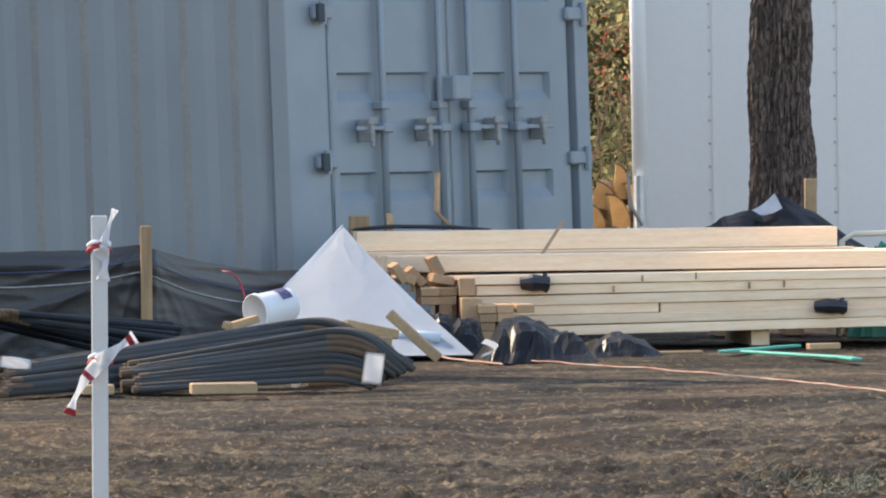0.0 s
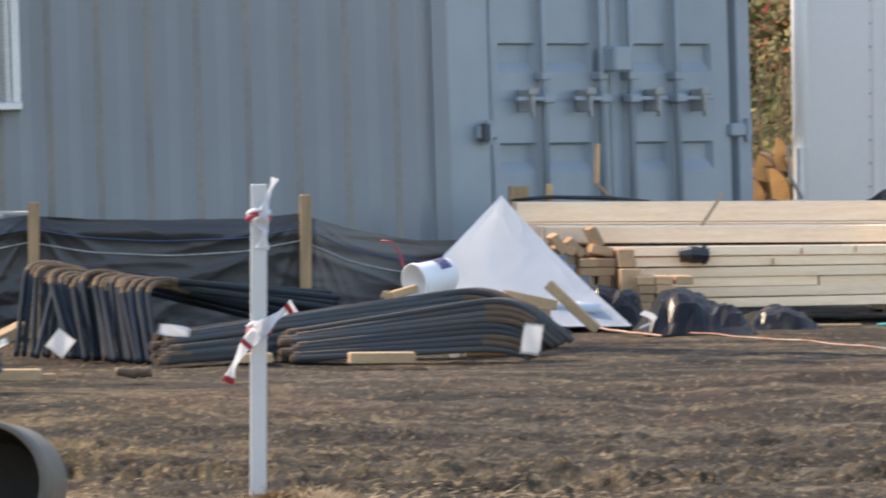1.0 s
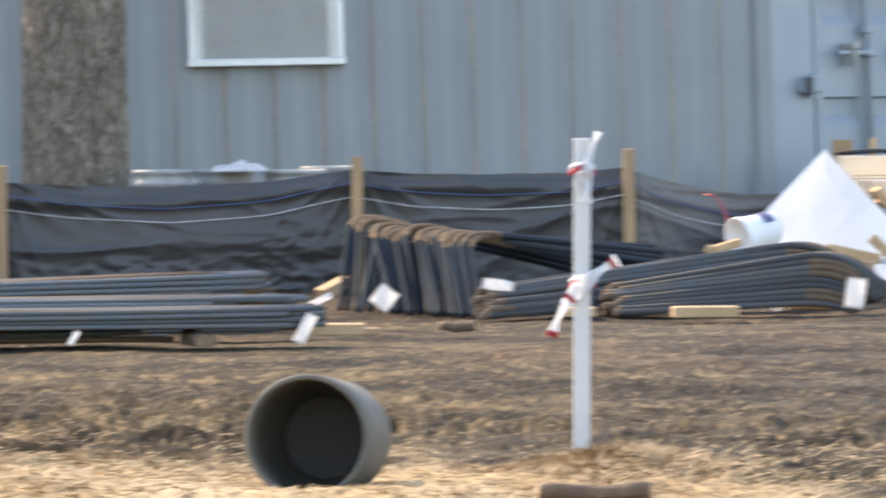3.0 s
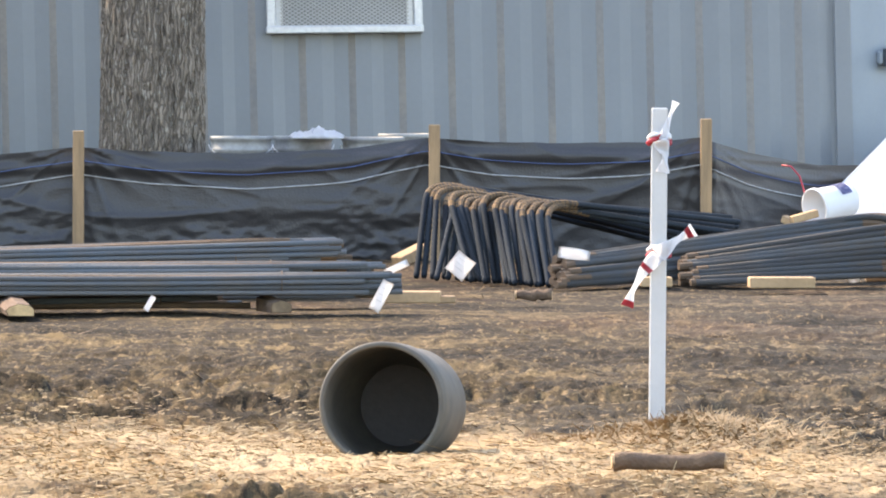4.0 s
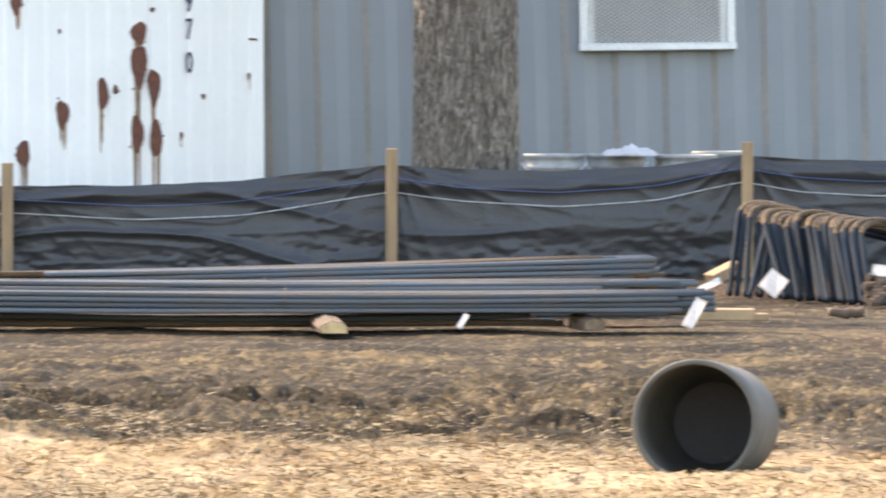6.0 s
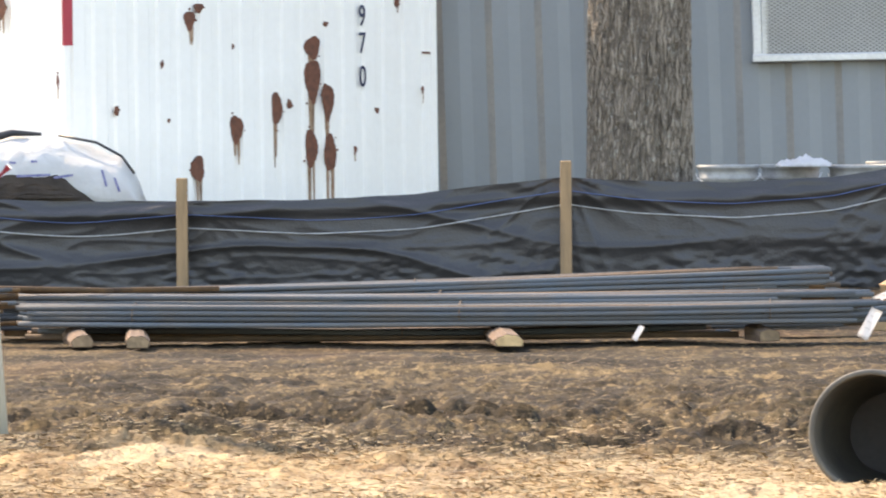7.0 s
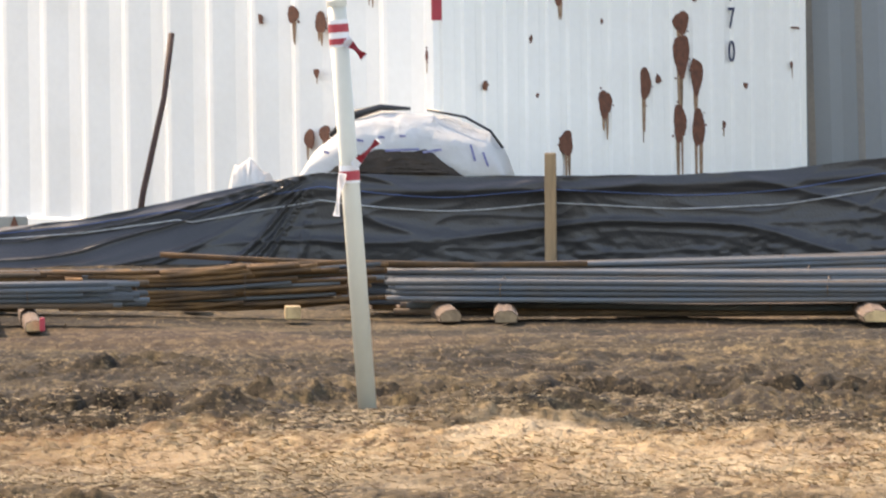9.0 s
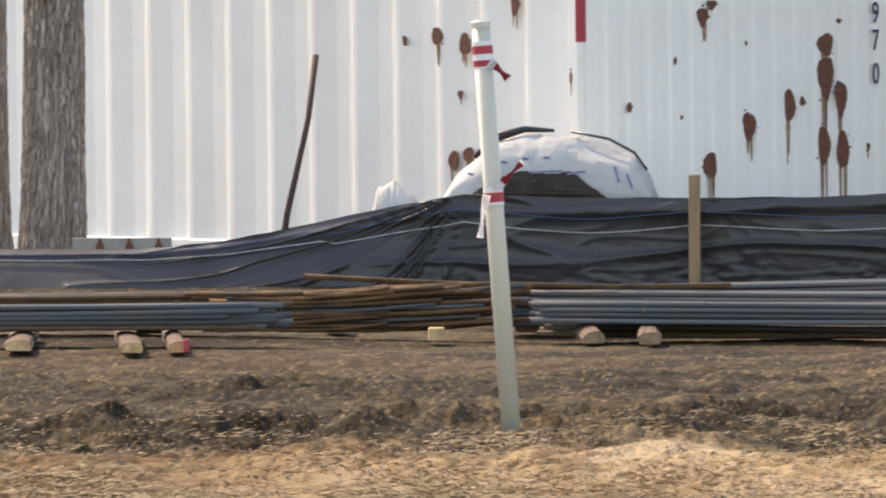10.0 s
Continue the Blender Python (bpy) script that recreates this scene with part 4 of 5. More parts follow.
def lumber_stack():
    """The lower courses have settled apart at one end and lie close at the other."""
    t = thing("lumber_stack", "tall stack of fresh pale pine planks on bearers", "lumber")
    rnd = random.Random(2)
    near_end = (0.060, 0.1105, 0.161, 0.2115, 0.262, 0.3125)
    far_end = (0.092, 0.140, 0.187, 0.233, 0.279, 0.325)
    for k, (a, b) in enumerate(zip(near_end, far_end)):
        x0, x1 = 3.60 - 0.05 * k, 6.35
        slope = (b - a) / 2.1
        for c in range(4):
            cut = rnd.choice((0, 0, 1)) if c == 0 else 0
            y = 37.95 + 0.245 * c + rnd.uniform(-0.012, 0.012)
            spans = [(x0 + rnd.uniform(-0.03, 0.03) - 0.08 * (c > 0), x1)]
            if cut:
                m = rnd.uniform(4.2, 5.3)
                spans = [(spans[0][0], m - 0.004), (m + 0.004, x1)]
            for p, q in spans:
                mid = (p + q) / 2
                ob = plank(p, q, y, y + 0.235, 0, 0.0452 + 0.0018 * rnd.random(), t)
                z = a + (mid - 3.6) * slope + 0.021 + rnd.uniform(-0.002, 0.002)
                ob.matrix_basis = pose(mid, y + 0.118, z, rnd.uniform(-0.6, 0.6), -math.degrees(slope) + rnd.uniform(-0.06, 0.06), rnd.uniform(-0.15, 0.15))
    for x0, x1, y, z, h in ((3.14, 5.75, 38.10, 0.374, 0.080), (3.12, 5.72, 38.34, 0.374, 0.078), (3.10, 5.7, 38.58, 0.374, 0.078), (3.08, 5.6, 38.83, 0.374, 0.078),
                            (3.06, 5.50, 38.66, 0.455, 0.008), (3.04, 5.42, 38.72, 0.466, 0.096), (3.06, 5.40, 38.965, 0.466, 0.092)):
        plank(x0, x1, y, y + 0.235, z, z + h, t, rnd.uniform(-0.2, 0.2))
    for x in (3.75, 4.9, 6.1):
        part("bearer", box(x, x + 0.09, 38.05, 39.05, 0, 0.05 + (x - 3.6) * 0.019, 0.003), PINE, t)
    for x, z in ((4.36, 0.335), (4.88, 0.295), (5.05, 0.30), (4.22, 0.285), (4.62, 0.345)):
        part("knot", box(x - 0.004, x + 0.004, 37.93, 37.96, z - 0.016, z + 0.016, 0.002), ENDGRAIN, t, "dark knot")
    for x in (3.3, 4.6, 5.9):
        part("filler", box(x, x + 0.3, 38.3, 39.0, 0.362, 0.373), PINE, t)
    return t


lumber_stack()

# ---- stake, marker pole, drain pipe ----
def drain_pipe():
    p = thing("drain_pipe", "short grey plastic drain pipe with open mouth", "pipe", at=pose(0.220, 20.45, 0.121, -3.2, 0, -7.2))
    bm = bmesh.new()
    prof = [(0.148, 0.012), (0.150, 0.0), (0.159, 0.0), (0.163, 0.008), (0.163, 0.20), (0.156, 0.23), (0.156, 0.62), (0.108, 0.62), (0.108, 0.42), (0.146, 0.27)]
    rings = [[bm.verts.new((r * math.cos(6.28318 * k / 64), y, r * math.sin(6.28318 * k / 64))) for k in range(64)] for r, y in prof]
    for a, b in zip(rings, rings[1:] + rings[:1]):
        for k in range(64):
            bm.faces.new((a[k], b[k], b[(k + 1) % 64], a[(k + 1) % 64]))
    bmesh.ops.recalc_face_normals(bm, faces=bm.faces[:])
    part("barrel", bm, PIPE, p, smooth=True)
    plug = bmesh.new()
    bmesh.ops.create_cone(plug, cap_ends=True, segments=48, radius1=0.112, radius2=0.112, depth=0.02, matrix=Matrix.Translation((0.0, 0.47, 0)) @ Matrix.Rotation(radians(90), 4, "X"))
    part("plug", plug, PIPE_IN, p)
    return p


drain_pipe()


# ---- foreground ----
def ribbon(points, width, material, name, parent, bands=(), across=(0, 0, 1)):
    """A crumpled strip of tape along points; bands are stretches of it that are red."""
    pts = [Vector(p) for p in points]
    up = Vector(across).normalized()

    def place(u, v):
        s = u * (len(pts) - 1)
        k = min(int(s), len(pts) - 2)
        p = pts[k].lerp(pts[k + 1], s - k)
        d = (pts[k + 1] - pts[k]).normalized()
        w = d.cross(Vector((0, -1, 0)))
        w = w.normalized() if w.length > 0.1 else up
        curl = 0.25 * width * math.sin(v * 3.1 + u * 9)
        return p + w * ((v - 0.5) * width * (0.75 + 0.35 * math.sin(u * 6 + 1))) + Vector((0, -curl, 0))
    tape = part(name, sheet(18, 5, place, 0.0012), material, parent, smooth=True)
    for a, b in bands:
        def band(u, v, a=a, b=b):
            return place(a + (b - a) * u, v) + Vector((0, -0.003, 0))
        part("red_band", sheet(6, 5, band, 0.0012), RED, tape, "red tape band")
    return tape


def survey_stake():
    s = thing("survey_stake", "white painted survey stake tied with red and white tape", "stake", "marker stakes")
    x, y = 0.984, 21.56
    bm = box(-0.022, 0.022, -0.012, 0.012, -0.05, 0.876, 0.003)
    bm.transform(Matrix.Translation((x, y, 0)) @ Matrix.Shear("XY", 4, (0.006, 0)))
    part("post", bm, STAKE, s)
    for z in (0.785, 0.478):
        ring = [(x + 0.004 + 0.029 * math.cos(k * 0.5236), y + 0.019 * math.sin(k * 0.5236), z + 0.006 * math.sin(k * 0.9)) for k in range(13)]
        knot = part("tape_wrap", tube(ring, 0.008, 6), RED, s, "red tape wrapped round the post", smooth=True)
        part("tape_edge", tube([(a, b, c + 0.014) for a, b, c in ring], 0.006, 6), PAPER, knot, smooth=True)
    f = y - 0.03
    ribbon([(x + 0.005, f, 0.79), (x + 0.02, f, 0.75), (x + 0.012, f - 0.005, 0.70)], 0.04, PAPER, "tape_tail", s)
    ribbon([(x + 0.012, f, 0.79), (x + 0.03, f, 0.85), (x + 0.048, f, 0.893)], 0.022, PAPER, "tape_tail", s)
    ribbon([(x, f, 0.80), (x + 0.026, f - 0.004, 0.782)], 0.02, RED, "tape_knot", s)
    ribbon([(x, f, 0.475), (x + 0.045, f, 0.512), (x + 0.098, f, 0.545)], 0.042, PAPER, "tape_tail", s, ((0.8, 0.93),))
    ribbon([(x, f, 0.475), (x - 0.04, f, 0.43), (x - 0.07, f, 0.375), (x - 0.083, f, 0.335)], 0.036, PAPER, "tape_tail", s, ((0.22, 0.3), (0.86, 1.0)))
    return s


def marker_pole():
    s = thing("marker_pole", "white plastic marker pole wound with red and white tape", "pole", "marker stakes")
    a, b = Vector((-2.275, 22.84, -0.04)), Vector((-2.362, 22.84, 1.185))
    part("pipe", tube([a, a.lerp(b, 0.5), b], 0.0272, 20), PVC, s, smooth=True)
    d = (b - a).normalized()
    part("cap", tube([b - d * 0.012, b + d * 0.006, b + d * 0.012], [0.0295, 0.0295, 0.02], 20), PVC, s)

    def wrap(z0, z1, material, r):
        p, q = a + d * ((z0 + 0.04) / d.z), a + d * ((z1 + 0.04) / d.z)
        return part("tape_wrap", tube([p, q], r, 20, caps=False), material, s, "red tape" if material == RED else "", smooth=True)
    for z0, z1, material, r in ((1.055, 1.135, PAPER, 0.0292), (1.098, 1.122, RED, 0.0300), (1.062, 1.080, RED, 0.0301), (0.66, 0.712, PAPER, 0.0292), (0.668, 0.696, RED, 0.03)):
        wrap(z0, z1, material, r)
    x1, x2, f = -2.352, -2.322, 22.80
    ribbon([(x1 + 0.02, f, 1.075), (x1 + 0.045, f, 1.055), (x1 + 0.075, f, 1.025)], 0.03, PAPER, "tape_tail", s, ((0.3, 0.95),))
    ribbon([(x2 + 0.01, f, 0.71), (x2 + 0.05, f, 0.75), (x2 + 0.085, f, 0.785)], 0.022, PAPER, "tape_tail", s, ((0.2, 0.95),))
    ribbon([(x2 - 0.02, f, 0.69), (x2 - 0.032, f, 0.63), (x2 - 0.04, f, 0.565)], 0.022, PAPER, "tape_tail", s)
    return s


survey_stake()
marker_pole()


def pin_flag():
    t = thing("pin_flag", "small orange plastic flag on a wire pin", "flag")
    part("pin", tube([(-1.72, 16.0, -0.02), (-1.712, 16.0, 0.15)], 0.0025, 6), ALU, t)
    part("flag", sheet(8, 8, lambda u, v: (-1.713 + 0.042 * u * v - 0.012 * (1 - v), 15.99 + 0.008 * math.sin(u * 5 + v * 2), 0.16 - 0.13 * v), 0.001), FLAG, t, smooth=True)
    return t


pin_flag()


def stone():
    """A worn lump of sandstone, half sunk in the soil."""
    bm = bmesh.new()
    bmesh.ops.create_icosphere(bm, subdivisions=4, radius=1.0)
    for v in bm.verts:
        k = 1 + 0.16 * fold(v.co.x * 1.7, v.co.y * 1.7, v.co.z * 1.7) + 0.05 * fold(v.co.x * 6, v.co.y * 6, v.co.z * 6)
        v.co = Vector((-1.80 + 0.066 * v.co.x * k, 17.85 + 0.09 * v.co.y * k, -0.008 + 0.036 * v.co.z * k))
    return solo("stone", bm, SANDSTONE, "pale tan stone half sunk in the soil", "stone", smooth=True)


stone()


def log_piece(x, y, z, r, length, rz, label, name="log"):
    t = thing(name, label, "log", at=pose(x, y, z, 0, 0, rz))
    rnd = random.Random(int(x * 1000))
    pts = [(length * (k / 8 - 0.5), 0.006 * rnd.uniform(-1, 1), r * 0.22 * rnd.uniform(-1, 1)) for k in range(9)]
    part("bark", tube(pts, [r * rnd.uniform(0.74, 1.06) for _ in pts], 14), LOGBARK, t, smooth=True)
    for s in (-1, 1):
        part("cut_end", tube([(s * length * 0.5 - s * 0.004, 0, 0), (s * (length * 0.5 + 0.003), 0, 0)], r * 0.82, 14), PALEWOOD, t)
    return t


log_piece(0.925, 19.6, 0.024, 0.023, 0.28, 2, "short brown log lying on straw")
log_piece(0.93, 31.0, 0.02, 0.022, 0.14, -8, "small pale split log on the soil")


def blades(name, count, seed, material, label, x0, x1, y0, y1, keep, size, rise=0.30):
    """Straws strewn flat over the soil, some of them standing up a little."""
    rnd = np.random.RandomState(seed)
    x, y = rnd.uniform(x0, x1, count), rnd.uniform(y0, y1, count)
    use = keep(x, y, rnd.rand(count))
    x, y = x[use], y[use]
    n = len(x)
    z = relief(x, y)
    a, ln, up, w = rnd.uniform(0, 6.283, n), rnd.uniform(*size, n), np.abs(rnd.normal(0, rise, n)), rnd.uniform(0.001, 0.0025, n)
    d = np.stack([np.cos(a) * np.cos(up), np.sin(a) * np.cos(up), np.sin(up)], 1)
    s = np.stack([-np.sin(a), np.cos(a), np.full(n, 0.5)], 1) * w[:, None]
    p = np.stack([x, y, z + 0.002], 1)
    q = p + d * ln[:, None]
    verts = np.stack([p - s, p + s, q + s * 0.5, q - s * 0.5], 1).reshape(-1, 3)
    faces = np.arange(4 * n).reshape(-1, 4)
    me = bpy.data.meshes.new(name)
    me.from_pydata(verts.tolist(), [], faces.tolist())
    me.materials.append(material)
    return tagged(new(name, me), label, "straw", kind="stuff")


blades("straw", 120000, 1, STRAW, "loose pale straw strewn over the soil", -3.8, 2.2, 17, 22.9,
       lambda x, y, r: r < np.clip(1.25 - np.maximum(0, y - 20.6) / 1.9 - np.maximum(0, x - 0.8) * 0.8, 0.02, 1) * np.clip((y - 18.6 - 0.6 * np.clip((-x - 0.6) / 1.4, 0, 1)) / 1.0, 0.22, 1) * np.clip(lattice(x * 3.1, y * 1.2, 18) * 2.4 - 0.75, 0.04, 1), (0.010, 0.040), 0.17)
blades("chaff", 60000, 9, MOUND, "brown chaff trodden into the straw", -3.8, 2.2, 18.2, 22.6,
       lambda x, y, r: r < np.clip(lattice(x * 4.3, y * 1.6, 19) * 2.2 - 0.7, 0.05, 1), (0.008, 0.030), 0.15)
blades("twigs", 1500, 2, TWIG, "brown twigs and roots in the churned soil", -5.5, 5.0, 18, 33,
       lambda x, y, r: np.abs(x) < y * 0.16, (0.015, 0.06), 0.2)
blades("dry_grass", 420, 3, STRAW, "thin dry grass stalks standing in the soil", 0.3, 3.6, 18, 21.4,
       lambda x, y, r: r < 0.8, (0.05, 0.14))

blades("straw_mound", 24000, 6, MOUND, "straw and roots heaped round the stake", 0.6, 1.6, 20.4, 22.3,
       lambda x, y, r: r < np.exp(-(((x - 1.08) / 0.22) ** 2 + ((y - 21.0) / 0.38) ** 2)), (0.02, 0.06), 0.35)
blades("grass_tuft", 3200, 5, TUFT, "grey-green dry grass tuft on the soil", 3.05, 3.75, 23.2, 24.8,
       lambda x, y, r: r < np.exp(-(((x - 3.45) / 0.25) ** 2 + ((y - 24.0) / 0.5) ** 2)), (0.02, 0.075), 0.5)


# ---- blocks, tags and scraps round the bars ----
def block(x, y, z, sx, sy, sz, rz, label, material=None, name="wood_block", rx=0, ry=0):
    bm = box(-sx / 2, sx / 2, -sy / 2, sy / 2, 0, sz, 0.004)
    ob = solo(name, bm, material or PALEWOOD, label, "wood", "wood scraps")
    ob.matrix_basis = pose(x, y, z, rx, ry, rz)
    return ob


def dunnage(x, y0, y1, h, seed):
    """A split log laid crosswise under the bars."""
    t = thing("dunnage_log", "split log laid under rebar with a pale sawn end", "log", "dunnage logs")
    rnd = random.Random(seed + 60)
    w = rnd.uniform(0.06, 0.10)
    shape = [(-w * 0.5, 0), (w * 0.5, 0)] + [(w * 0.62 * math.cos(0.35 + 0.35 * k) * rnd.uniform(0.85, 1.08), min(h, h * 1.04 * math.sin(0.35 + 0.35 * k) ** 0.7 * rnd.uniform(0.88, 1.06))) for k in range(8)]
    turn = Matrix.Translation((x, y0, -0.003)) @ Matrix.Rotation(math.atan2(-x, 30.0) + radians(rnd.uniform(-3, 6)), 4, "Z")
    bm = prism(shape, 0, y1 - y0)
    slant, tip = rnd.uniform(-0.5, 0.9), rnd.uniform(0.01, 0.05)
    for v in bm.verts:
        if v.co.y < 0.01:
            v.co.z *= 0.72
            v.co.x += tip
            v.co.y += slant * v.co.x
    bm.transform(turn)
    part("bark", bm, LOGBARK, t)
    face = prism([(a * 0.94, max(0.004, c * 0.95)) for a, c in shape], -0.004, -0.001)
    for v in face.verts:
        v.co.z *= 0.72
        v.co.x += tip
        v.co.y += slant * v.co.x
    face.transform(turn)
    part("sawn_end", face, FRESHCUT if seed in (2, 8, 10, 11, 12) else WETEND, t)
    return t


for i, (x, y0, y1, h) in enumerate(((-2.66, 29.45, 29.93, 0.066), (-2.43, 29.35, 29.93, 0.066), (-1.04, 29.35, 29.93, 0.066), (-0.1, 29.70, 29.93, 0.066), (-1.9, 30.2, 30.5, 0.045),
                                    (-2.9, 30.55, 32.1, 0.020), (-1.6, 30.55, 32.1, 0.020), (-0.3, 30.55, 32.1, 0.020), (-3.75, 30.6, 31.0, 0.045), (-3.0, 30.62, 30.98, 0.045),
                                    (-4.72, 28.8, 30.0, 0.058), (-4.28, 28.6, 30.0, 0.058), (-4.09, 28.62, 29.9, 0.058), (-6.2, 28.9, 29.8, 0.058), (-4.5, 30.5, 31.0, 0.022), (-6.5, 30.5, 31.0, 0.022))):
    dunnage(x, y0, y1, h, i)
block(-4.045, 28.61, 0, 0.018, 0.03, 0.05, 0, "small red painted block beside a log", RED)
block(1.99, 32.42, 0, 0.27, 0.12, 0.045, 2, "pale sawn wood block under rebar")
block(2.48, 33.25, 0, 0.17, 0.09, 0.04, -3, "short sawn wood block under rebar")
block(1.48, 32.55, 0, 0.13, 0.09, 0.04, 2, "short sawn wood block under rebar")
block(0.43, 30.7, 0, 0.26, 0.09, 0.046, -4, "pale sawn board end on bare soil")
block(0.565, 30.7, 0.0, 0.10, 0.08, 0.028, 5, "brown wet wood offcut on bare soil", POST)
block(-0.30, 30.55, 0.045, 0.45, 0.06, 0.025, 1, "pale batten between the rebar bundles")
block(0.53, 35.9, 0.0, 0.15, 0.12, 0.05, 24, "tilted plywood offcut beside the fence", POST, "plywood_offcut", 0, -24)


def paper_tag(x, y, z, w, h, roll, label, tilt=0.0, bars=True, group="paper tags"):
    t = thing("paper_tag", label, "tag", group, at=pose(x, y, z, tilt, roll, 0))
    part("sheet", sheet(8, 8, lambda u, v: ((u - 0.5) * w, 0.012 * math.sin(u * 4 + v * 3) * w / 0.1, (v - 0.5) * h), 0.0015), PAPER, t, smooth=True)
    if bars:
        for k in range(3):
            part("print_bar", box(-w * 0.3, w * (0.05 + 0.1 * k), -0.012, -0.010, h * (0.25 - 0.2 * k), h * (0.275 - 0.2 * k)), ALU, t)
    return t


paper_tag(0.662, 31.95, 0.104, 0.088, 0.095, 38, "white paper tag hanging from hooked rebar", 8)
paper_tag(1.13, 32.2, 0.145, 0.13, 0.045, 8, "white paper tag lying over rebar", -12, False)
paper_tag(0.315, 29.45, 0.072, 0.045, 0.125, 28, "white paper tag wired to a rebar end", 10)
paper_tag(0.39, 30.9, 0.13, 0.10, 0.028, -25, "crumpled white paper tag on rebar ends", 0, False)
paper_tag(-0.543, 29.25, 0.05, 0.022, 0.062, 30, "small white tag under the rebar", 0, False)
paper_tag(2.635, 32.75, 0.085, 0.085, 0.135, 8, "creased white paper tag wired to bent rebar", 5, False)
block(-3.244, 29.7, 0.0, 0.06, 0.10, 0.05, 8, "small pale wood offcut under the rebar", FRESHCUT)
paper_tag(2.33, 33.0, 0.012, 0.05, 0.02, 0, "small scrap of white paper on soil", -40, False)


# ---- by the lumber ----
def tarp_flap():
    tip, left, right = Vector((2.915, 38.0, 0.605)), Vector((2.20, 36.85, 0.02)), Vector((3.43, 36.80, 0.012))

    def place(u, v):
        side = tip.lerp(left, v) * (1 - u) + tip.lerp(right, v) * u
        side.x += 0.10 * math.sin(v * 3.1) * (0.5 - u) * 0.4
        side.y -= 0.10 * math.sin(u * 3.1) * v + 0.018 * fold(u * 2.6 + 4, v * 2.0) + 0.045 * math.exp(-((v - 0.74 - 0.12 * u) / 0.05) ** 2) * (1 - 0.4 * u) + 0.010 * ridge(u * 3 + v * 2, v * 3 - u, 2.0) + 0.02 * math.sin(v * 17 + u * 4) * max(0, v - 0.55) * 2
        side.z += 0.02 * math.sin(u * 3.1) * (1 - v) * v
        return side
    t = thing("tarpaulin", "white lumber wrap draped over the stack's corner", "tarp")
    part("sheet", sheet(48, 48, place, 0.003), TARP, t, smooth=True)
    hem = [Vector(place(0, k / 16)) for k in range(17)]
    part("rolled_hem", tube(hem, 0.004, 8), TARP, t, smooth=True)
    roll = [(3.06, 36.93, 0.115), (3.2, 36.9, 0.10), (3.285, 36.88, 0.085)]
    part("rolled_edge", tube(roll, [0.02, 0.024, 0.028], 12), TARP, t, smooth=True)
    return t


tarp_flap()


def pail():
    p = thing("pail", "white plastic pail lying on its side with a blue label", "bucket", at=pose(2.47, 36.55, 0.245, 0, 80, 36))
    bm = bmesh.new()
    prof = [(0.082, -0.10), (0.089, -0.10), (0.090, -0.085), (0.084, -0.08), (0.076, 0.11), (0.0, 0.11)]
    inner = [(0.0, 0.10), (0.07, 0.10), (0.082, -0.10)]
    rings = [[bm.verts.new((max(r, 0.001) * math.cos(6.28318 * k / 32), max(r, 0.001) * math.sin(6.28318 * k / 32), z)) for k in range(32)] for r, z in prof + inner[:2]]
    for a, b in zip(rings, rings[1:] + rings[:1]):
        for k in range(32):
            bm.faces.new((a[k], a[(k + 1) % 32], b[(k + 1) % 32], b[k]))
    bmesh.ops.recalc_face_normals(bm, faces=bm.faces[:])
    part("body", bm, PAPER, p, smooth=True)
    lab = sheet(16, 2, lambda u, v: (0.0825 * math.cos(2.5 + u * 1.7), 0.0825 * math.sin(2.5 + u * 1.7), 0.02 + v * 0.06), 0.001)
    part("label_band", lab, INKBLUE, p, "blue printed label")
    return p


pail()
for x, y, z, rz, ry, w in ((2.345, 36.45, 0.17, 20, -14, 0.13), (2.31, 36.5, 0.13, -30, 22, 0.16)):
    block(x, y, z, w, 0.05, 0.035, rz, "pale wood offcut in front of a pail", PALEWOOD, "wood_offcut", 0, ry)


def crumpled(name, x0, x1, y, h, deep, seed, material, label, category, peak=0.45, sharp=2.2):
    """Film thrown in a heap: it hangs in flat facets from a few high folds."""
    rnd = random.Random(seed)
    folds = [(peak, 0.5, 1.0, rnd.uniform(-0.6, 0.6))]
    for _ in range(6):
        folds.append((rnd.uniform(0.12, 0.88), rnd.uniform(0.2, 0.7), rnd.uniform(0.35, 0.85), rnd.uniform(-1.2, 1.2)))

    def place(u, v):
        z = 0.0
        for fu, fv, fh, turn in folds:
            a, b = (u - fu), (v - fv)
            p, q = a * math.cos(turn) + b * math.sin(turn), b * math.cos(turn) - a * math.sin(turn)
            z = max(z, fh - 2.2 * p * p - 1.5 * q * q - 0.5 * abs(p) - 1.6 * max(0, abs(p) - 0.30))
        z -= 0.13 * ridge(u * 3.3 + v * 1.7 + seed, v * 2.6 - u * 1.4, 3.0, 1.5) + 0.06 * ridge(u * 7.1 - v * 3 + seed, v * 5.2 + u * 3.4, 6.0, 1.5)
        edge = min(1.0, 6 * min(u, 1 - u, v, 1 - v))
        z = h * max(0.0, z * edge + 0.10 * fold(u * 5 + seed, v * 4) * edge + 0.03 * fold(u * 13, v * 11 + seed) * edge)
        return (x0 + (x1 - x0) * u + 0.03 * fold(v * 5, u * 5 + seed), y + deep * 2 * (v - 0.5) + 0.03 * fold(u * 6, v * 4 + seed), z - 0.006)
    bm = sheet(22, 14, place, 0.003)
    return solo(name, bm, material, label, category)


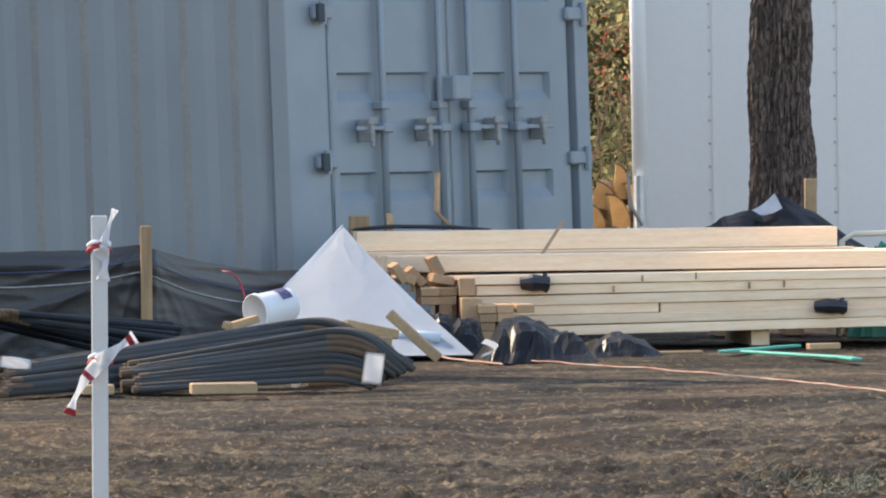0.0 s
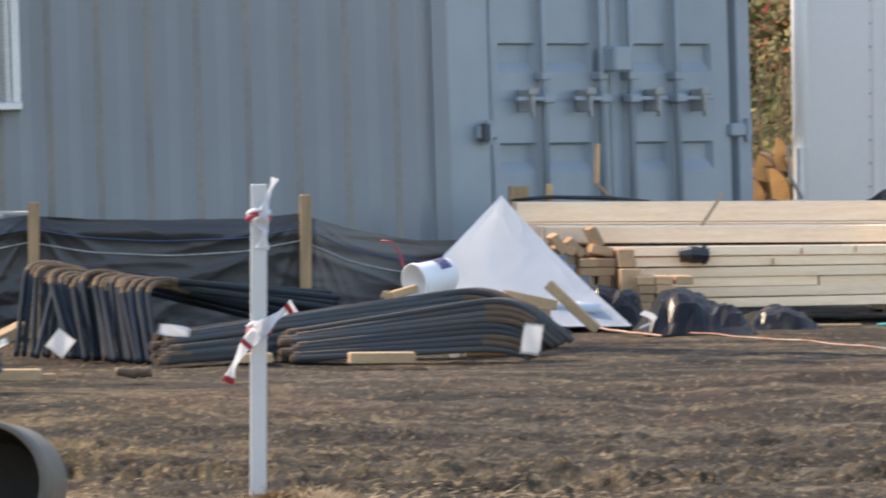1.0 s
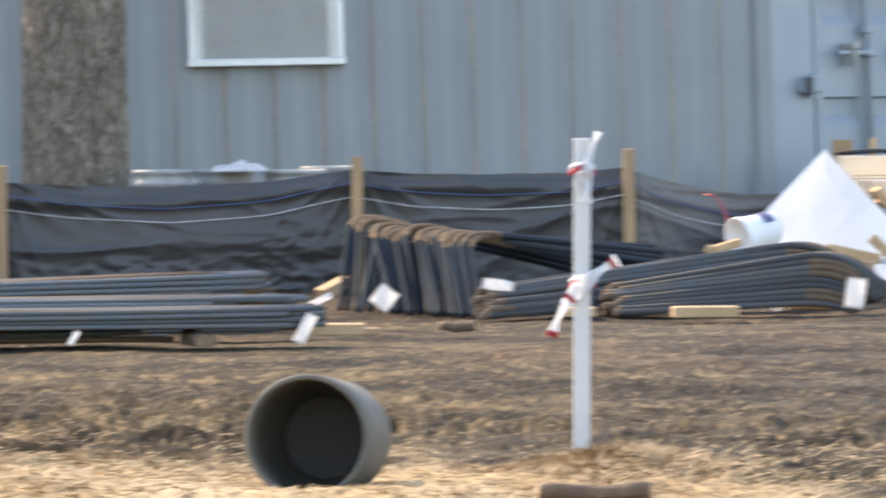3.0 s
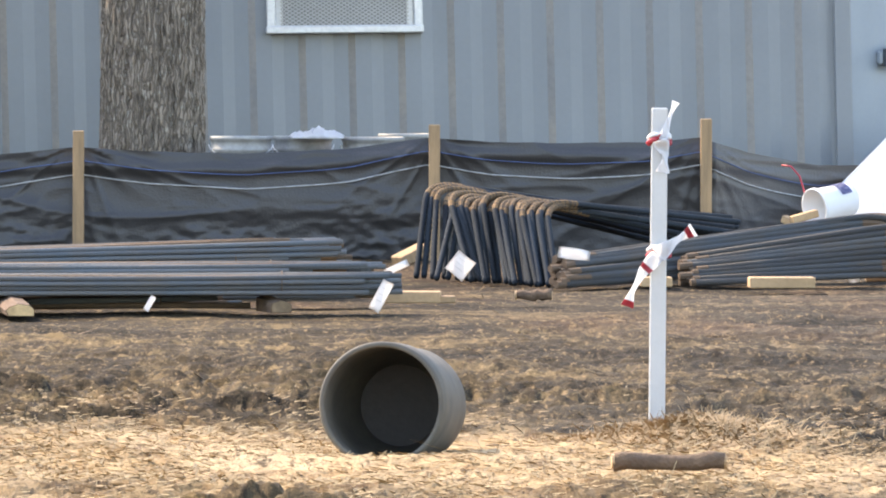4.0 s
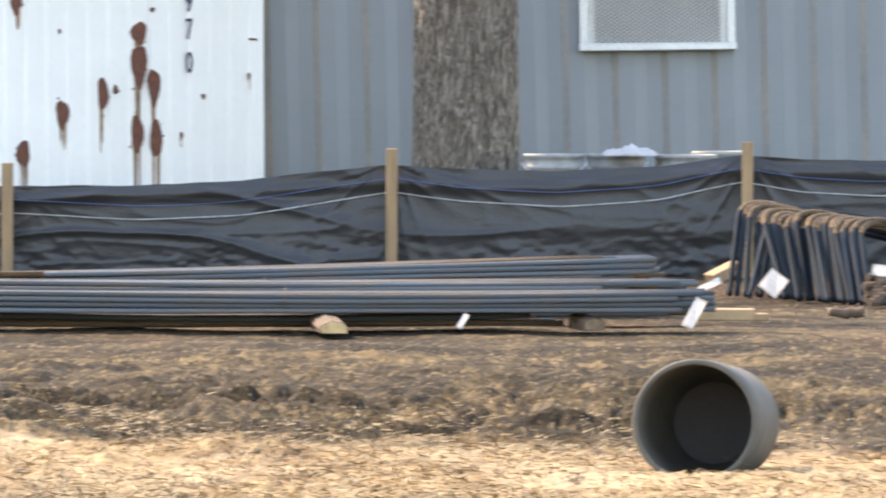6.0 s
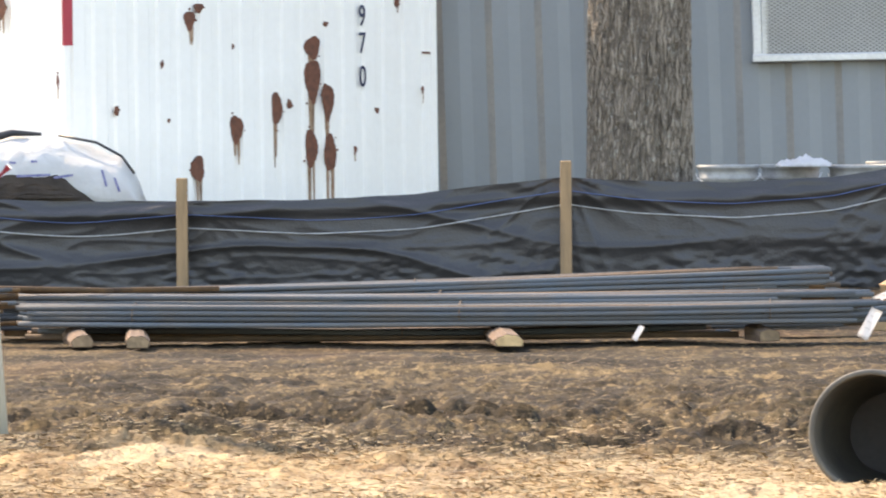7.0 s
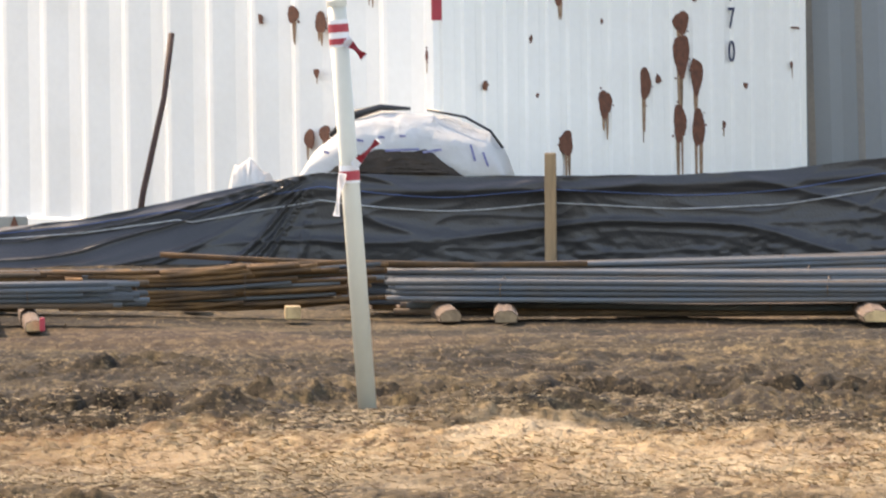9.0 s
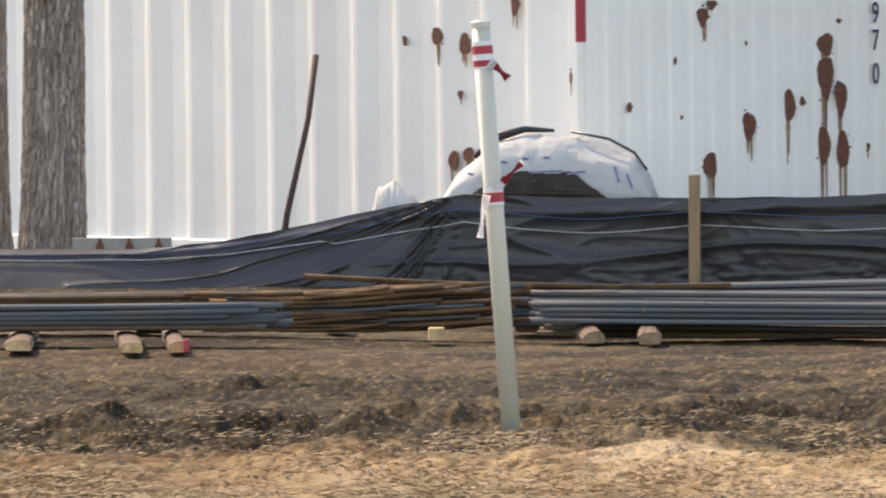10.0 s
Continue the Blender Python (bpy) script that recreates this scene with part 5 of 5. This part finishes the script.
crumpled("plastic_film", 3.42, 3.93, 36.45, 0.225, 0.45, 3, BLACKFILM, "crumpled black plastic film heaped by the lumber", "plastic film", 0.40)
crumpled("plastic_film", 3.95, 4.32, 36.95, 0.115, 0.30, 9, BLACKFILM, "small heap of crumpled black plastic film", "plastic film", 0.5)
crumpled("plastic_film", 3.16, 3.58, 37.3, 0.22, 0.25, 14, BLACKFILM, "black plastic film tucked under lumber ends", "plastic film", 0.4)
solo("film_strip", sheet(20, 4, lambda u, v: (3.38 + 0.07 * math.sin(u * 3) + 0.02 * v, 36.0 - 0.03 * u, 0.02 + 0.07 * u + 0.02 * v), 0.001), PAPER, "white plastic strip beside the black film", "plastic film", smooth=True)


def lumber_ends():
    """Offcuts and short ends of studs, stacked at the pile's foot."""
    rnd = random.Random(4)
    t = thing("stud_stack", "short stack of brown stud ends beside the lumber", "lumber")

    def stud(x, z, w, h, y=37.5, ry=0, material=None, deep=0.3):
        ob = part("stud", box(-w / 2, w / 2, 0, deep, 0, h, 0.003), material or ENDGRAIN, t)
        ob.matrix_basis = pose(x, y + rnd.uniform(-0.02, 0.02), z, 0, ry, 0)
    for r in range(4):
        for c in range(1 + (r > 2) + 1):
            stud(3.565 + 0.09 * c + rnd.uniform(-0.006, 0.006), 0.06 + 0.042 * r, 0.085, 0.040)
    for r, z in enumerate((0.225, 0.268)):
        for c in range(3):
            stud(3.30 + 0.093 * c + rnd.uniform(-0.008, 0.008), z, 0.088, 0.040, 37.66)
    stud(3.48, 0.268, 0.075, 0.085, 37.6)
    for x, z, ry in ((3.15, 0.365, 58), (3.235, 0.345, 48), (3.33, 0.40, 62), (3.37, 0.325, 10), (3.19, 0.335, 20)):
        stud(x, z, 0.10, 0.042, 37.72, ry)
    part("post_end", box(3.445, 3.545, 37.52, 37.8, 0.05, 0.262, 0.004), ENDGRAIN, t)
    for x in (3.2, 3.35, 3.58):
        part("support", box(x, x + 0.06, 37.66, 37.9, -0.01, 0.225 if x < 3.5 else 0.058), ENDGRAIN, t)
    return t


lumber_ends()
block(2.80, 34.95, 0.165, 0.24, 0.08, 0.045, 6, "sawn plank offcut behind the bent rebar", PALEWOOD, "plank_offcut", 0, 12)
block(2.76, 34.9, 0.115, 0.26, 0.10, 0.05, -5, "sawn plank offcut behind the bent rebar", PALEWOOD, "plank_offcut", 0, 5)
block(2.75, 34.95, 0.0, 0.30, 0.12, 0.114, 0, "sawn plank offcut on the soil", PALEWOOD, "plank_offcut")
block(2.945, 34.55, 0.15, 0.30, 0.06, 0.045, -8, "sawn plank leaning over the bent rebar", PALEWOOD, "plank_offcut", 0, 43)


def strap_roll(x, z, w, h, label):
    t = thing("film_roll", label, "plastic film", "black film rolls")
    part("roll", tube([(x - w / 2, 37.92, z), (x - w * 0.1, 37.90, z + 0.004), (x + w / 2, 37.91, z - 0.002)], [h * 0.38, h * 0.5, h * 0.42], 10), BLACKFILM, t)
    part("loose_end", tube([(x + w * 0.36, 37.90, z - h * 0.5), (x + w * 0.42, 37.89, z), (x + w * 0.35, 37.9, z + h * 0.55)], 0.012, 6), BLACKFILM, t)
    return t


strap_roll(3.837, 0.318, 0.13, 0.085, "black film rolled against the lumber")
strap_roll(5.271, 0.188, 0.15, 0.075, "black film scrap stuck to the lumber")
for x0, y0, x1, y1, w in ((4.62, 36.95, 5.08, 37.7, 0.045), (4.72, 36.9, 5.06, 35.8, 0.05), (5.04, 35.85, 5.06, 35.55, 0.05)):
    ln = math.hypot(x1 - x0, y1 - y0)
    block((x0 + x1) / 2, (y0 + y1) / 2, 0.0, ln, w, 0.014, math.degrees(math.atan2(y1 - y0, x1 - x0)), "teal plastic strip lying on soil", GREEN, "plastic_strip")
block(5.15, 37.3, 0, 0.16, 0.05, 0.03, 15, "pale wood splinter by the lumber", PALEWOOD, "wood_splinter")
block(4.40, 36.9, 0, 0.24, 0.08, 0.014, 4, "weathered grey board on the soil", POST, "board")


def cord_line(points, r, material, name, label):
    pts = []
    for a, b in zip(points, points[1:]):
        for k in range(8):
            u = k / 8
            x, y = a[0] + (b[0] - a[0]) * u, a[1] + (b[1] - a[1]) * u
            pts.append((x + 0.01 * fold(x * 9, y * 3), y, 0.004 + 0.012 * abs(fold(x * 4, y * 2))))
    return solo(name, tube(pts, r, 6), material, label, "cord")


cord_line([(3.24, 37.0), (3.31, 36.3), (3.47, 35.5)], 0.005, ORANGE, "orange_cord", "orange cord lying on the soil")
cord_line([(3.60, 36.1), (3.80, 35.4), (4.02, 34.7), (4.25, 33.6), (4.62, 31.55), (4.75, 30.9)], 0.0035, ORANGE, "orange_cord", "long orange cord trailing over the soil")
solo("red_wire", tube([(2.25, 36.66, 0.42), (2.29, 36.62, 0.415), (2.33, 36.62, 0.37), (2.355, 36.62, 0.29), (2.35, 36.65, 0.0)], 0.004, 6), RED, "bent red wire standing by the fence", "wire", smooth=True)

# lath, stakes and covers behind and on the lumber
def lath(points, r, material, label):
    return solo("lath", tube(points, r, 4), material, label, "lath", "loose laths")


lath([(3.62, 39.25, 0.50), (3.57, 39.3, 0.565), (3.487, 39.3, 0.65)], 0.010, ENDGRAIN, "thin orange lath broken over the lumber")
lath([(3.487, 39.3, 0.65), (3.494, 39.3, 0.845)], 0.014, ENDGRAIN, "thin upright orange lath behind lumber")
lath([(3.90, 38.24, 0.445), (4.036, 38.5, 0.605)], 0.010, ENDGRAIN, "thin orange lath leaning on the lumber")
lath([(5.05, 43.9, 0.50), (4.98, 43.9, 0.62), (4.97, 43.9, 0.80)], 0.010, TAN, "thin pale lath against the trailer")
block(3.10, 39.32, 0.0, 0.10, 0.06, 0.635, 0, "grey wood post behind the lumber", POST, "post")
block(3.255, 39.34, 0.0, 0.035, 0.035, 0.645, 0, "pale stake behind the lumber", PALEWOOD, "post")
block(5.60, 41.0, 0.0, 0.06, 0.05, 0.78, 0, "pale wood post beside a tree", PALEWOOD, "post")
solo("hose", tube([(3.05, 39.3, 0.565), (3.25, 39.28, 0.58), (3.55, 39.26, 0.575), (3.75, 39.3, 0.56), (3.8, 39.35, 0.0)], 0.010, 8), BLACKFILM, "black hose lying over the lumber", "hose", smooth=True)


def cover():
    t = thing("roofing_felt", "black roofing felt with one white corner turned up", "felt")
    ridge = [(4.86, 0.50), (4.98, 0.555), (5.03, 0.61), (5.22, 0.635), (5.28, 0.70), (5.33, 0.705), (5.50, 0.62), (5.66, 0.495), (5.75, 0.44)]

    def place(u, v):
        x = 4.86 + 0.89 * u
        return (x + 0.05 * v, 40.15 - 0.45 * v + 0.03 * fold(u * 5, v * 3), between(x, ridge) * (1 - v) + 0.36 * v + 0.02 * fold(u * 7, v * 5))
    part("felt", sheet(40, 12, place, 0.004), BLACKFILM, t)
    part("white_corner", sheet(10, 8, lambda u, v: (5.17 + 0.12 * u + 0.02 * v, 40.08 - 0.14 * v, 0.632 + 0.085 * u ** 1.5 - 0.055 * v * (0.4 + u)), 0.003), PAPER, t, "white turned-up underside")
    for x in (4.95, 5.3, 5.6):
        part("prop", box(x, x + 0.09, 39.75, 40.1, 0.0, 0.36), PALEWOOD, t)
    return t


cover()
crumpled("teal_bag", 5.60, 6.05, 39.55, 0.51, 0.18, 21, GREEN, "teal plastic bag behind the lumber", "bag", 0.4)
solo("white_tube", tube([(5.52, 39.4, 0.0), (5.54, 39.4, 0.48), (5.60, 39.4, 0.515), (6.4, 39.4, 0.52), (6.45, 39.4, 0.0)], 0.016, 10), PVC, "bent white plastic tube behind the lumber", "tube", smooth=True)


# ---- behind the fence ----
def drum(x, y, r, z, label, group="buckets behind the fence"):
    t = thing("bucket", label, "bucket", group, at=pose(x, y, 0))
    prof = [(r * 0.86, 0.0), (r * 0.93, z * 0.55), (r * 0.94, z - 0.075), (r * 0.98, z - 0.07), (r * 0.98, z - 0.055), (r * 0.94, z - 0.05), (r * 0.95, z - 0.02), (r, z - 0.015), (r, z), (r * 0.95, z + 0.002), (r * 0.93, z - 0.012)]
    bm = bmesh.new()
    rings = [[bm.verts.new((rr * math.cos(6.28318 * k / 40), rr * math.sin(6.28318 * k / 40), zz)) for k in range(40)] for rr, zz in prof]
    for a, b in zip(rings, rings[1:]):
        for k in range(40):
            bm.faces.new((a[k], a[(k + 1) % 40], b[(k + 1) % 40], b[k]))
    part("body", bm, ZINC, t, smooth=True)
    lid = bmesh.new()
    bmesh.ops.create_circle(lid, cap_ends=True, segments=40, radius=r * 0.94, matrix=Matrix.Translation((0, 0, z - 0.012)))
    part("lid", lid, ZINC, t)
    part("bail", tube([(r * 1.01 * math.cos(a), -abs(r * 1.01 * math.sin(a)), z - 0.04 - 0.06 * math.sin(a)) for a in [k * 3.14159 / 10 for k in range(11)]], 0.003, 5), ALU, t)
    return t


drum(-0.265, 37.4, 0.150, 0.535, "galvanised bucket with a lid behind the fence")
drum(0.03, 37.65, 0.145, 0.532, "galvanised bucket standing behind the fence")
drum(0.36, 37.5, 0.15, 0.530, "galvanised bucket with wrapped rim behind the fence")
drum(0.52, 37.9, 0.13, 0.54, "dented galvanised bucket behind the fence")


SLUMP = ((0, 0), (0.08, 0.42), (0.27, 0.93), (0.4, 1.0), (0.55, 0.98), (0.75, 0.86), (0.90, 0.66), (0.96, 0.42), (1, 0))


def sack(x0, x1, y, z0, z1, deep, seed, label, material, parent=None):
    def place(u, v):
        c = v
        arch = between(u, SLUMP)
        y2 = y - deep * math.cos(c * 3.14159)
        z = z0 + (z1 - z0) * arch * math.sin(c * 3.14159) ** 0.7 + 0.022 * fold(u * 6 + seed, v * 5) * arch + 0.016 * ridge(u * 4 + seed, v * 3 + u * 2, 1.0) * arch + 0.012 * abs(fold(u * 13 + seed, v * 9))
        return (x0 + (x1 - x0) * u, y2 + 0.015 * fold(u * 7, v * 7 + seed), z)
    return sheet(56, 24, place, 0.004)


def sack_heap():
    t = thing("sack_heap", "torn white woven sack draped over a dark soil heap", "sack")
    part("soil", sack(-4.05, -3.0, 37.0, -0.01, 0.60, 0.32, 4, "", SOILPILE), SOILPILE, t, "dark heaped soil", smooth=True)
    part("sack", sack(-4.02, -3.0, 37.06, 0.36, 0.685, 0.26, 7, "", SACK), SACK, t, smooth=True)
    part("black_lining", tube([(-3.86, 37.02, 0.58), (-3.76, 37.0, 0.675), (-3.62, 37.0, 0.712), (-3.48, 37.0, 0.705)], [0.012, 0.024, 0.016, 0.008], 8), BLACKFILM, t, "black plastic lining", smooth=True)
    part("black_edge", tube([(-3.40, 37.0, 0.70), (-3.22, 36.98, 0.665), (-3.10, 36.96, 0.60), (-3.04, 36.94, 0.52)], 0.007, 6), BLACKFILM, t, smooth=True)
    part("torn_hollow", crumple_patch(-3.84, -3.28, 36.72, 0.44, 0.05), SOILPILE, t, "dark soil showing under the torn sack")
    for x, z, w, a in ((-3.86, 0.505, 0.025, 20), (-3.70, 0.56, 0.03, 8), (-3.60, 0.575, 0.03, 4), (-3.50, 0.58, 0.03, 0), (-3.50, 0.515, 0.16, -2), (-3.36, 0.51, 0.09, -8), (-3.17, 0.50, 0.08, 75), (-3.11, 0.47, 0.07, 70)):
        bm = box(-w / 2, w / 2, -0.002, 0.002, -0.0055, 0.0055)
        bm.transform(Matrix.Translation((x, sack_front(x, z), z)) @ Matrix.Rotation(radians(a), 4, "Y"))
        part("print_bar", bm, INKBLUE, t, "faded blue print")
    return t


def sack_front(x, z):
    """The y of the sack's face at that height."""
    arch = max(0.05, between((x + 4.02) / 1.02, SLUMP))
    s = min(1.0, max(0.0, (z - 0.36) / (0.335 * arch))) ** (1 / 0.7)
    return 37.06 - 0.26 * math.cos(math.asin(s)) - 0.02


def crumple_patch(x0, x1, y, z, h):
    return sheet(20, 6, lambda u, v: (x0 + (x1 - x0) * u, y + 0.03 * v + 0.01 * fold(u * 9, v * 5), z - 0.03 + (h + 0.02) * v * math.sin(u * 3.14159) ** 0.5 + 0.01 * fold(u * 11, v * 3)), 0.004)


sack_heap()
solo("small_sack", sack(-4.40, -4.06, 36.95, -0.01, 0.46, 0.16, 33, "", SACK), SACK, "small white woven sack behind the fence", "sack", smooth=True)
solo("plastic_bag", sheet(48, 16, lambda u, v: (-0.03 + 0.25 * u + 0.02 * fold(v * 5, u * 3), 37.12 + 0.42 * v, 0.53 + 0.004 * v + (0.02 + 0.05 * abs(fold(u * 6 + 2, v * 3)) + 0.016 * abs(fold(u * 15, v * 8))) * math.sin(u * 3.14159) ** 0.4 * math.sin(v * 3.14159) ** 0.5), 0.003), PAPER, "crumpled white plastic bag lying on bucket lids", "bag", smooth=True)
solo("rusty_rod", tube([(-4.89, 37.75, 0.0), (-4.85, 37.8, 0.3), (-4.765, 37.95, 0.75), (-4.745, 38.1, 1.06)], [0.016, 0.016, 0.014, 0.016], 10), ROD, "dark rusty steel rod leaning on the white container", "rod", smooth=True)


def low_rack():
    t = thing("marker_rack", "low brown rack with three dark red triangles", "rack")
    part("rail", box(-5.77, -5.30, 37.0, 37.02, 0.10, 0.205, 0.003), TAN, t)
    for x in (-5.64, -5.50, -5.36):
        part("triangle", prism([(x - 0.03, 0.13), (x + 0.03, 0.13), (x, 0.21)], 36.985, 36.997), RUST, t, "dark red triangle")
    for x in (-5.72, -5.34):
        part("leg", box(x, x + 0.03, 37.0, 37.02, -0.01, 0.10), TAN, t)
    return t


low_rack()


# ---- woods between the containers ----
def far_brush(name, x0, x1, y0, y1, z0, z1, count, size, material, label, seed):
    rnd = np.random.RandomState(seed)
    cx, cy, cz = rnd.uniform(x0, x1, 60), rnd.uniform(y0, y1, 60), rnd.uniform(z0, z1, 60)
    k = rnd.randint(0, 60, count)
    p = np.stack([cx[k], cy[k], cz[k]], 1) + rnd.normal(0, 2.2 * size + 0.08, (count, 3))
    a, b = rnd.normal(0, 1, (count, 3)), rnd.normal(0, 1, (count, 3))
    a /= np.linalg.norm(a, axis=1)[:, None]
    b /= np.linalg.norm(b, axis=1)[:, None]
    s = rnd.uniform(0.5, 1.2, count)[:, None] * size
    verts = np.stack([p - a * s, p + b * s * 0.5, p + a * s, p - b * s * 0.5], 1).reshape(-1, 3)
    verts[:, 2] = np.maximum(verts[:, 2], 0.0)
    me = bpy.data.meshes.new(name)
    me.from_pydata(verts.tolist(), [], np.arange(4 * count).reshape(-1, 4).tolist())
    me.materials.append(material)
    return tagged(new(name, me), label, "foliage", kind="stuff")


far_brush("brush", 4.9, 6.9, 51.5, 54, 0.1, 3.2, 26000, 0.035, LEAF, "olive brush behind the containers", 1)
far_brush("thicket", 4.5, 8.5, 56, 59, 0.1, 4.0, 22000, 0.10, LEAF, "dark green thicket behind the brush", 8)
far_brush("red_brush", 5.55, 6.1, 50.6, 51.2, 1.35, 2.1, 260, 0.018, LEAF_RED, "red autumn leaves behind the containers", 2)
far_brush("dead_brush", 5.2, 6.1, 49.8, 50.4, 0.4, 1.6, 900, 0.022, DEADLEAF, "dead brown leaves behind the containers", 3)
for i in range(9):
    x = 5.25 + 0.09 * i
    lath([(x, 50.2, 0.0), (x + 0.1 * fold(i, 3), 50.3, 0.7), (x + 0.35 * fold(i * 2.3, 5), 50.4, 1.35 + 0.5 * fold(i, 9))], 0.006, LOGBARK, "bare brown branch in the brush")
bark_trunk(5.10, 48.2, 0.06, 0.05, 5.0, 0.0, 41, BARK_DARK)
for x, y, z, r, rz in ((5.10, 47.2, 0.12, 0.12, 84), (5.36, 47.25, 0.12, 0.12, 97), (5.23, 47.2, 0.33, 0.12, 88)):
    log_piece(x, y, z, r, 0.5, rz, "cut log with a pale end on a wood pile", "firewood_log")


def split_log(x, y, z, w, h, rz, ry):
    """A quarter of a log: two split faces and a rounded back of bark."""
    t = thing("firewood_split", "split firewood with fresh orange faces on a wood pile", "firewood", "split firewood", at=pose(x, y, z, 0, ry, rz))
    back = [(w * math.cos(a) - w * 0.1, h * math.sin(a)) for a in [k * 1.5708 / 6 for k in range(7)]]
    part("wood", prism([(-w * 0.1, 0.0)] + back, 0, 0.42), FIREWOOD, t)
    part("bark", prism([(p * 1.005, q * 1.005) for p, q in back] + [(p * 1.07, q * 1.07) for p, q in back[::-1]], 0.004, 0.416), LOGBARK, t)
    return t


for x, y, z, w, h, rz, ry in ((5.07, 47.0, 0.43, 0.13, 0.16, 8, 0), (5.12, 47.05, 0.57, 0.15, 0.15, -12, 14), (5.24, 47.0, 0.44, 0.12, 0.20, 15, -8), (5.25, 47.1, 0.62, 0.10, 0.20, -6, 6), (5.36, 47.0, 0.44, 0.12, 0.15, -4, 4), (5.36, 47.05, 0.58, 0.09, 0.13, 12, -18)):
    split_log(x, y, z, w, h, rz, ry)


def far_woods():
    """A far row of trunks and crowns that closes the view."""
    rnd = np.random.RandomState(7)
    bm = bmesh.new()
    for k in range(90):
        x, y = -75 + 150 * k / 89 + rnd.uniform(-1, 1), 95 + rnd.uniform(-6, 6)
        tube([(x, y, -0.1), (x + rnd.uniform(-0.3, 0.3), y, 6), (x + rnd.uniform(-0.8, 0.8), y, 13)], [0.28, 0.2, 0.06], 6, bm=bm)
    solo("far_trunks", bm, BARK_DARK, "far row of bare dark trunks", "trees", kind="stuff")
    count = 24000
    c = np.stack([rnd.uniform(-80, 80, 500), rnd.uniform(90, 103, 500), rnd.uniform(0.5, 13, 500)], 1)
    p = c[rnd.randint(0, 500, count)] + rnd.normal(0, 0.9, (count, 3))
    a, b = rnd.normal(0, 0.35, (count, 3)), rnd.normal(0, 0.35, (count, 3))
    verts = np.stack([p - a, p + b, p + a, p - b], 1).reshape(-1, 3)
    verts[:, 2] = np.maximum(verts[:, 2], 0.0)
    me = bpy.data.meshes.new("far_foliage")
    me.from_pydata(verts.tolist(), [], np.arange(4 * count).reshape(-1, 4).tolist())
    me.materials.append(LEAF)
    return tagged(new("far_foliage", me), "far dark woodland foliage", "foliage", kind="stuff")


far_woods()
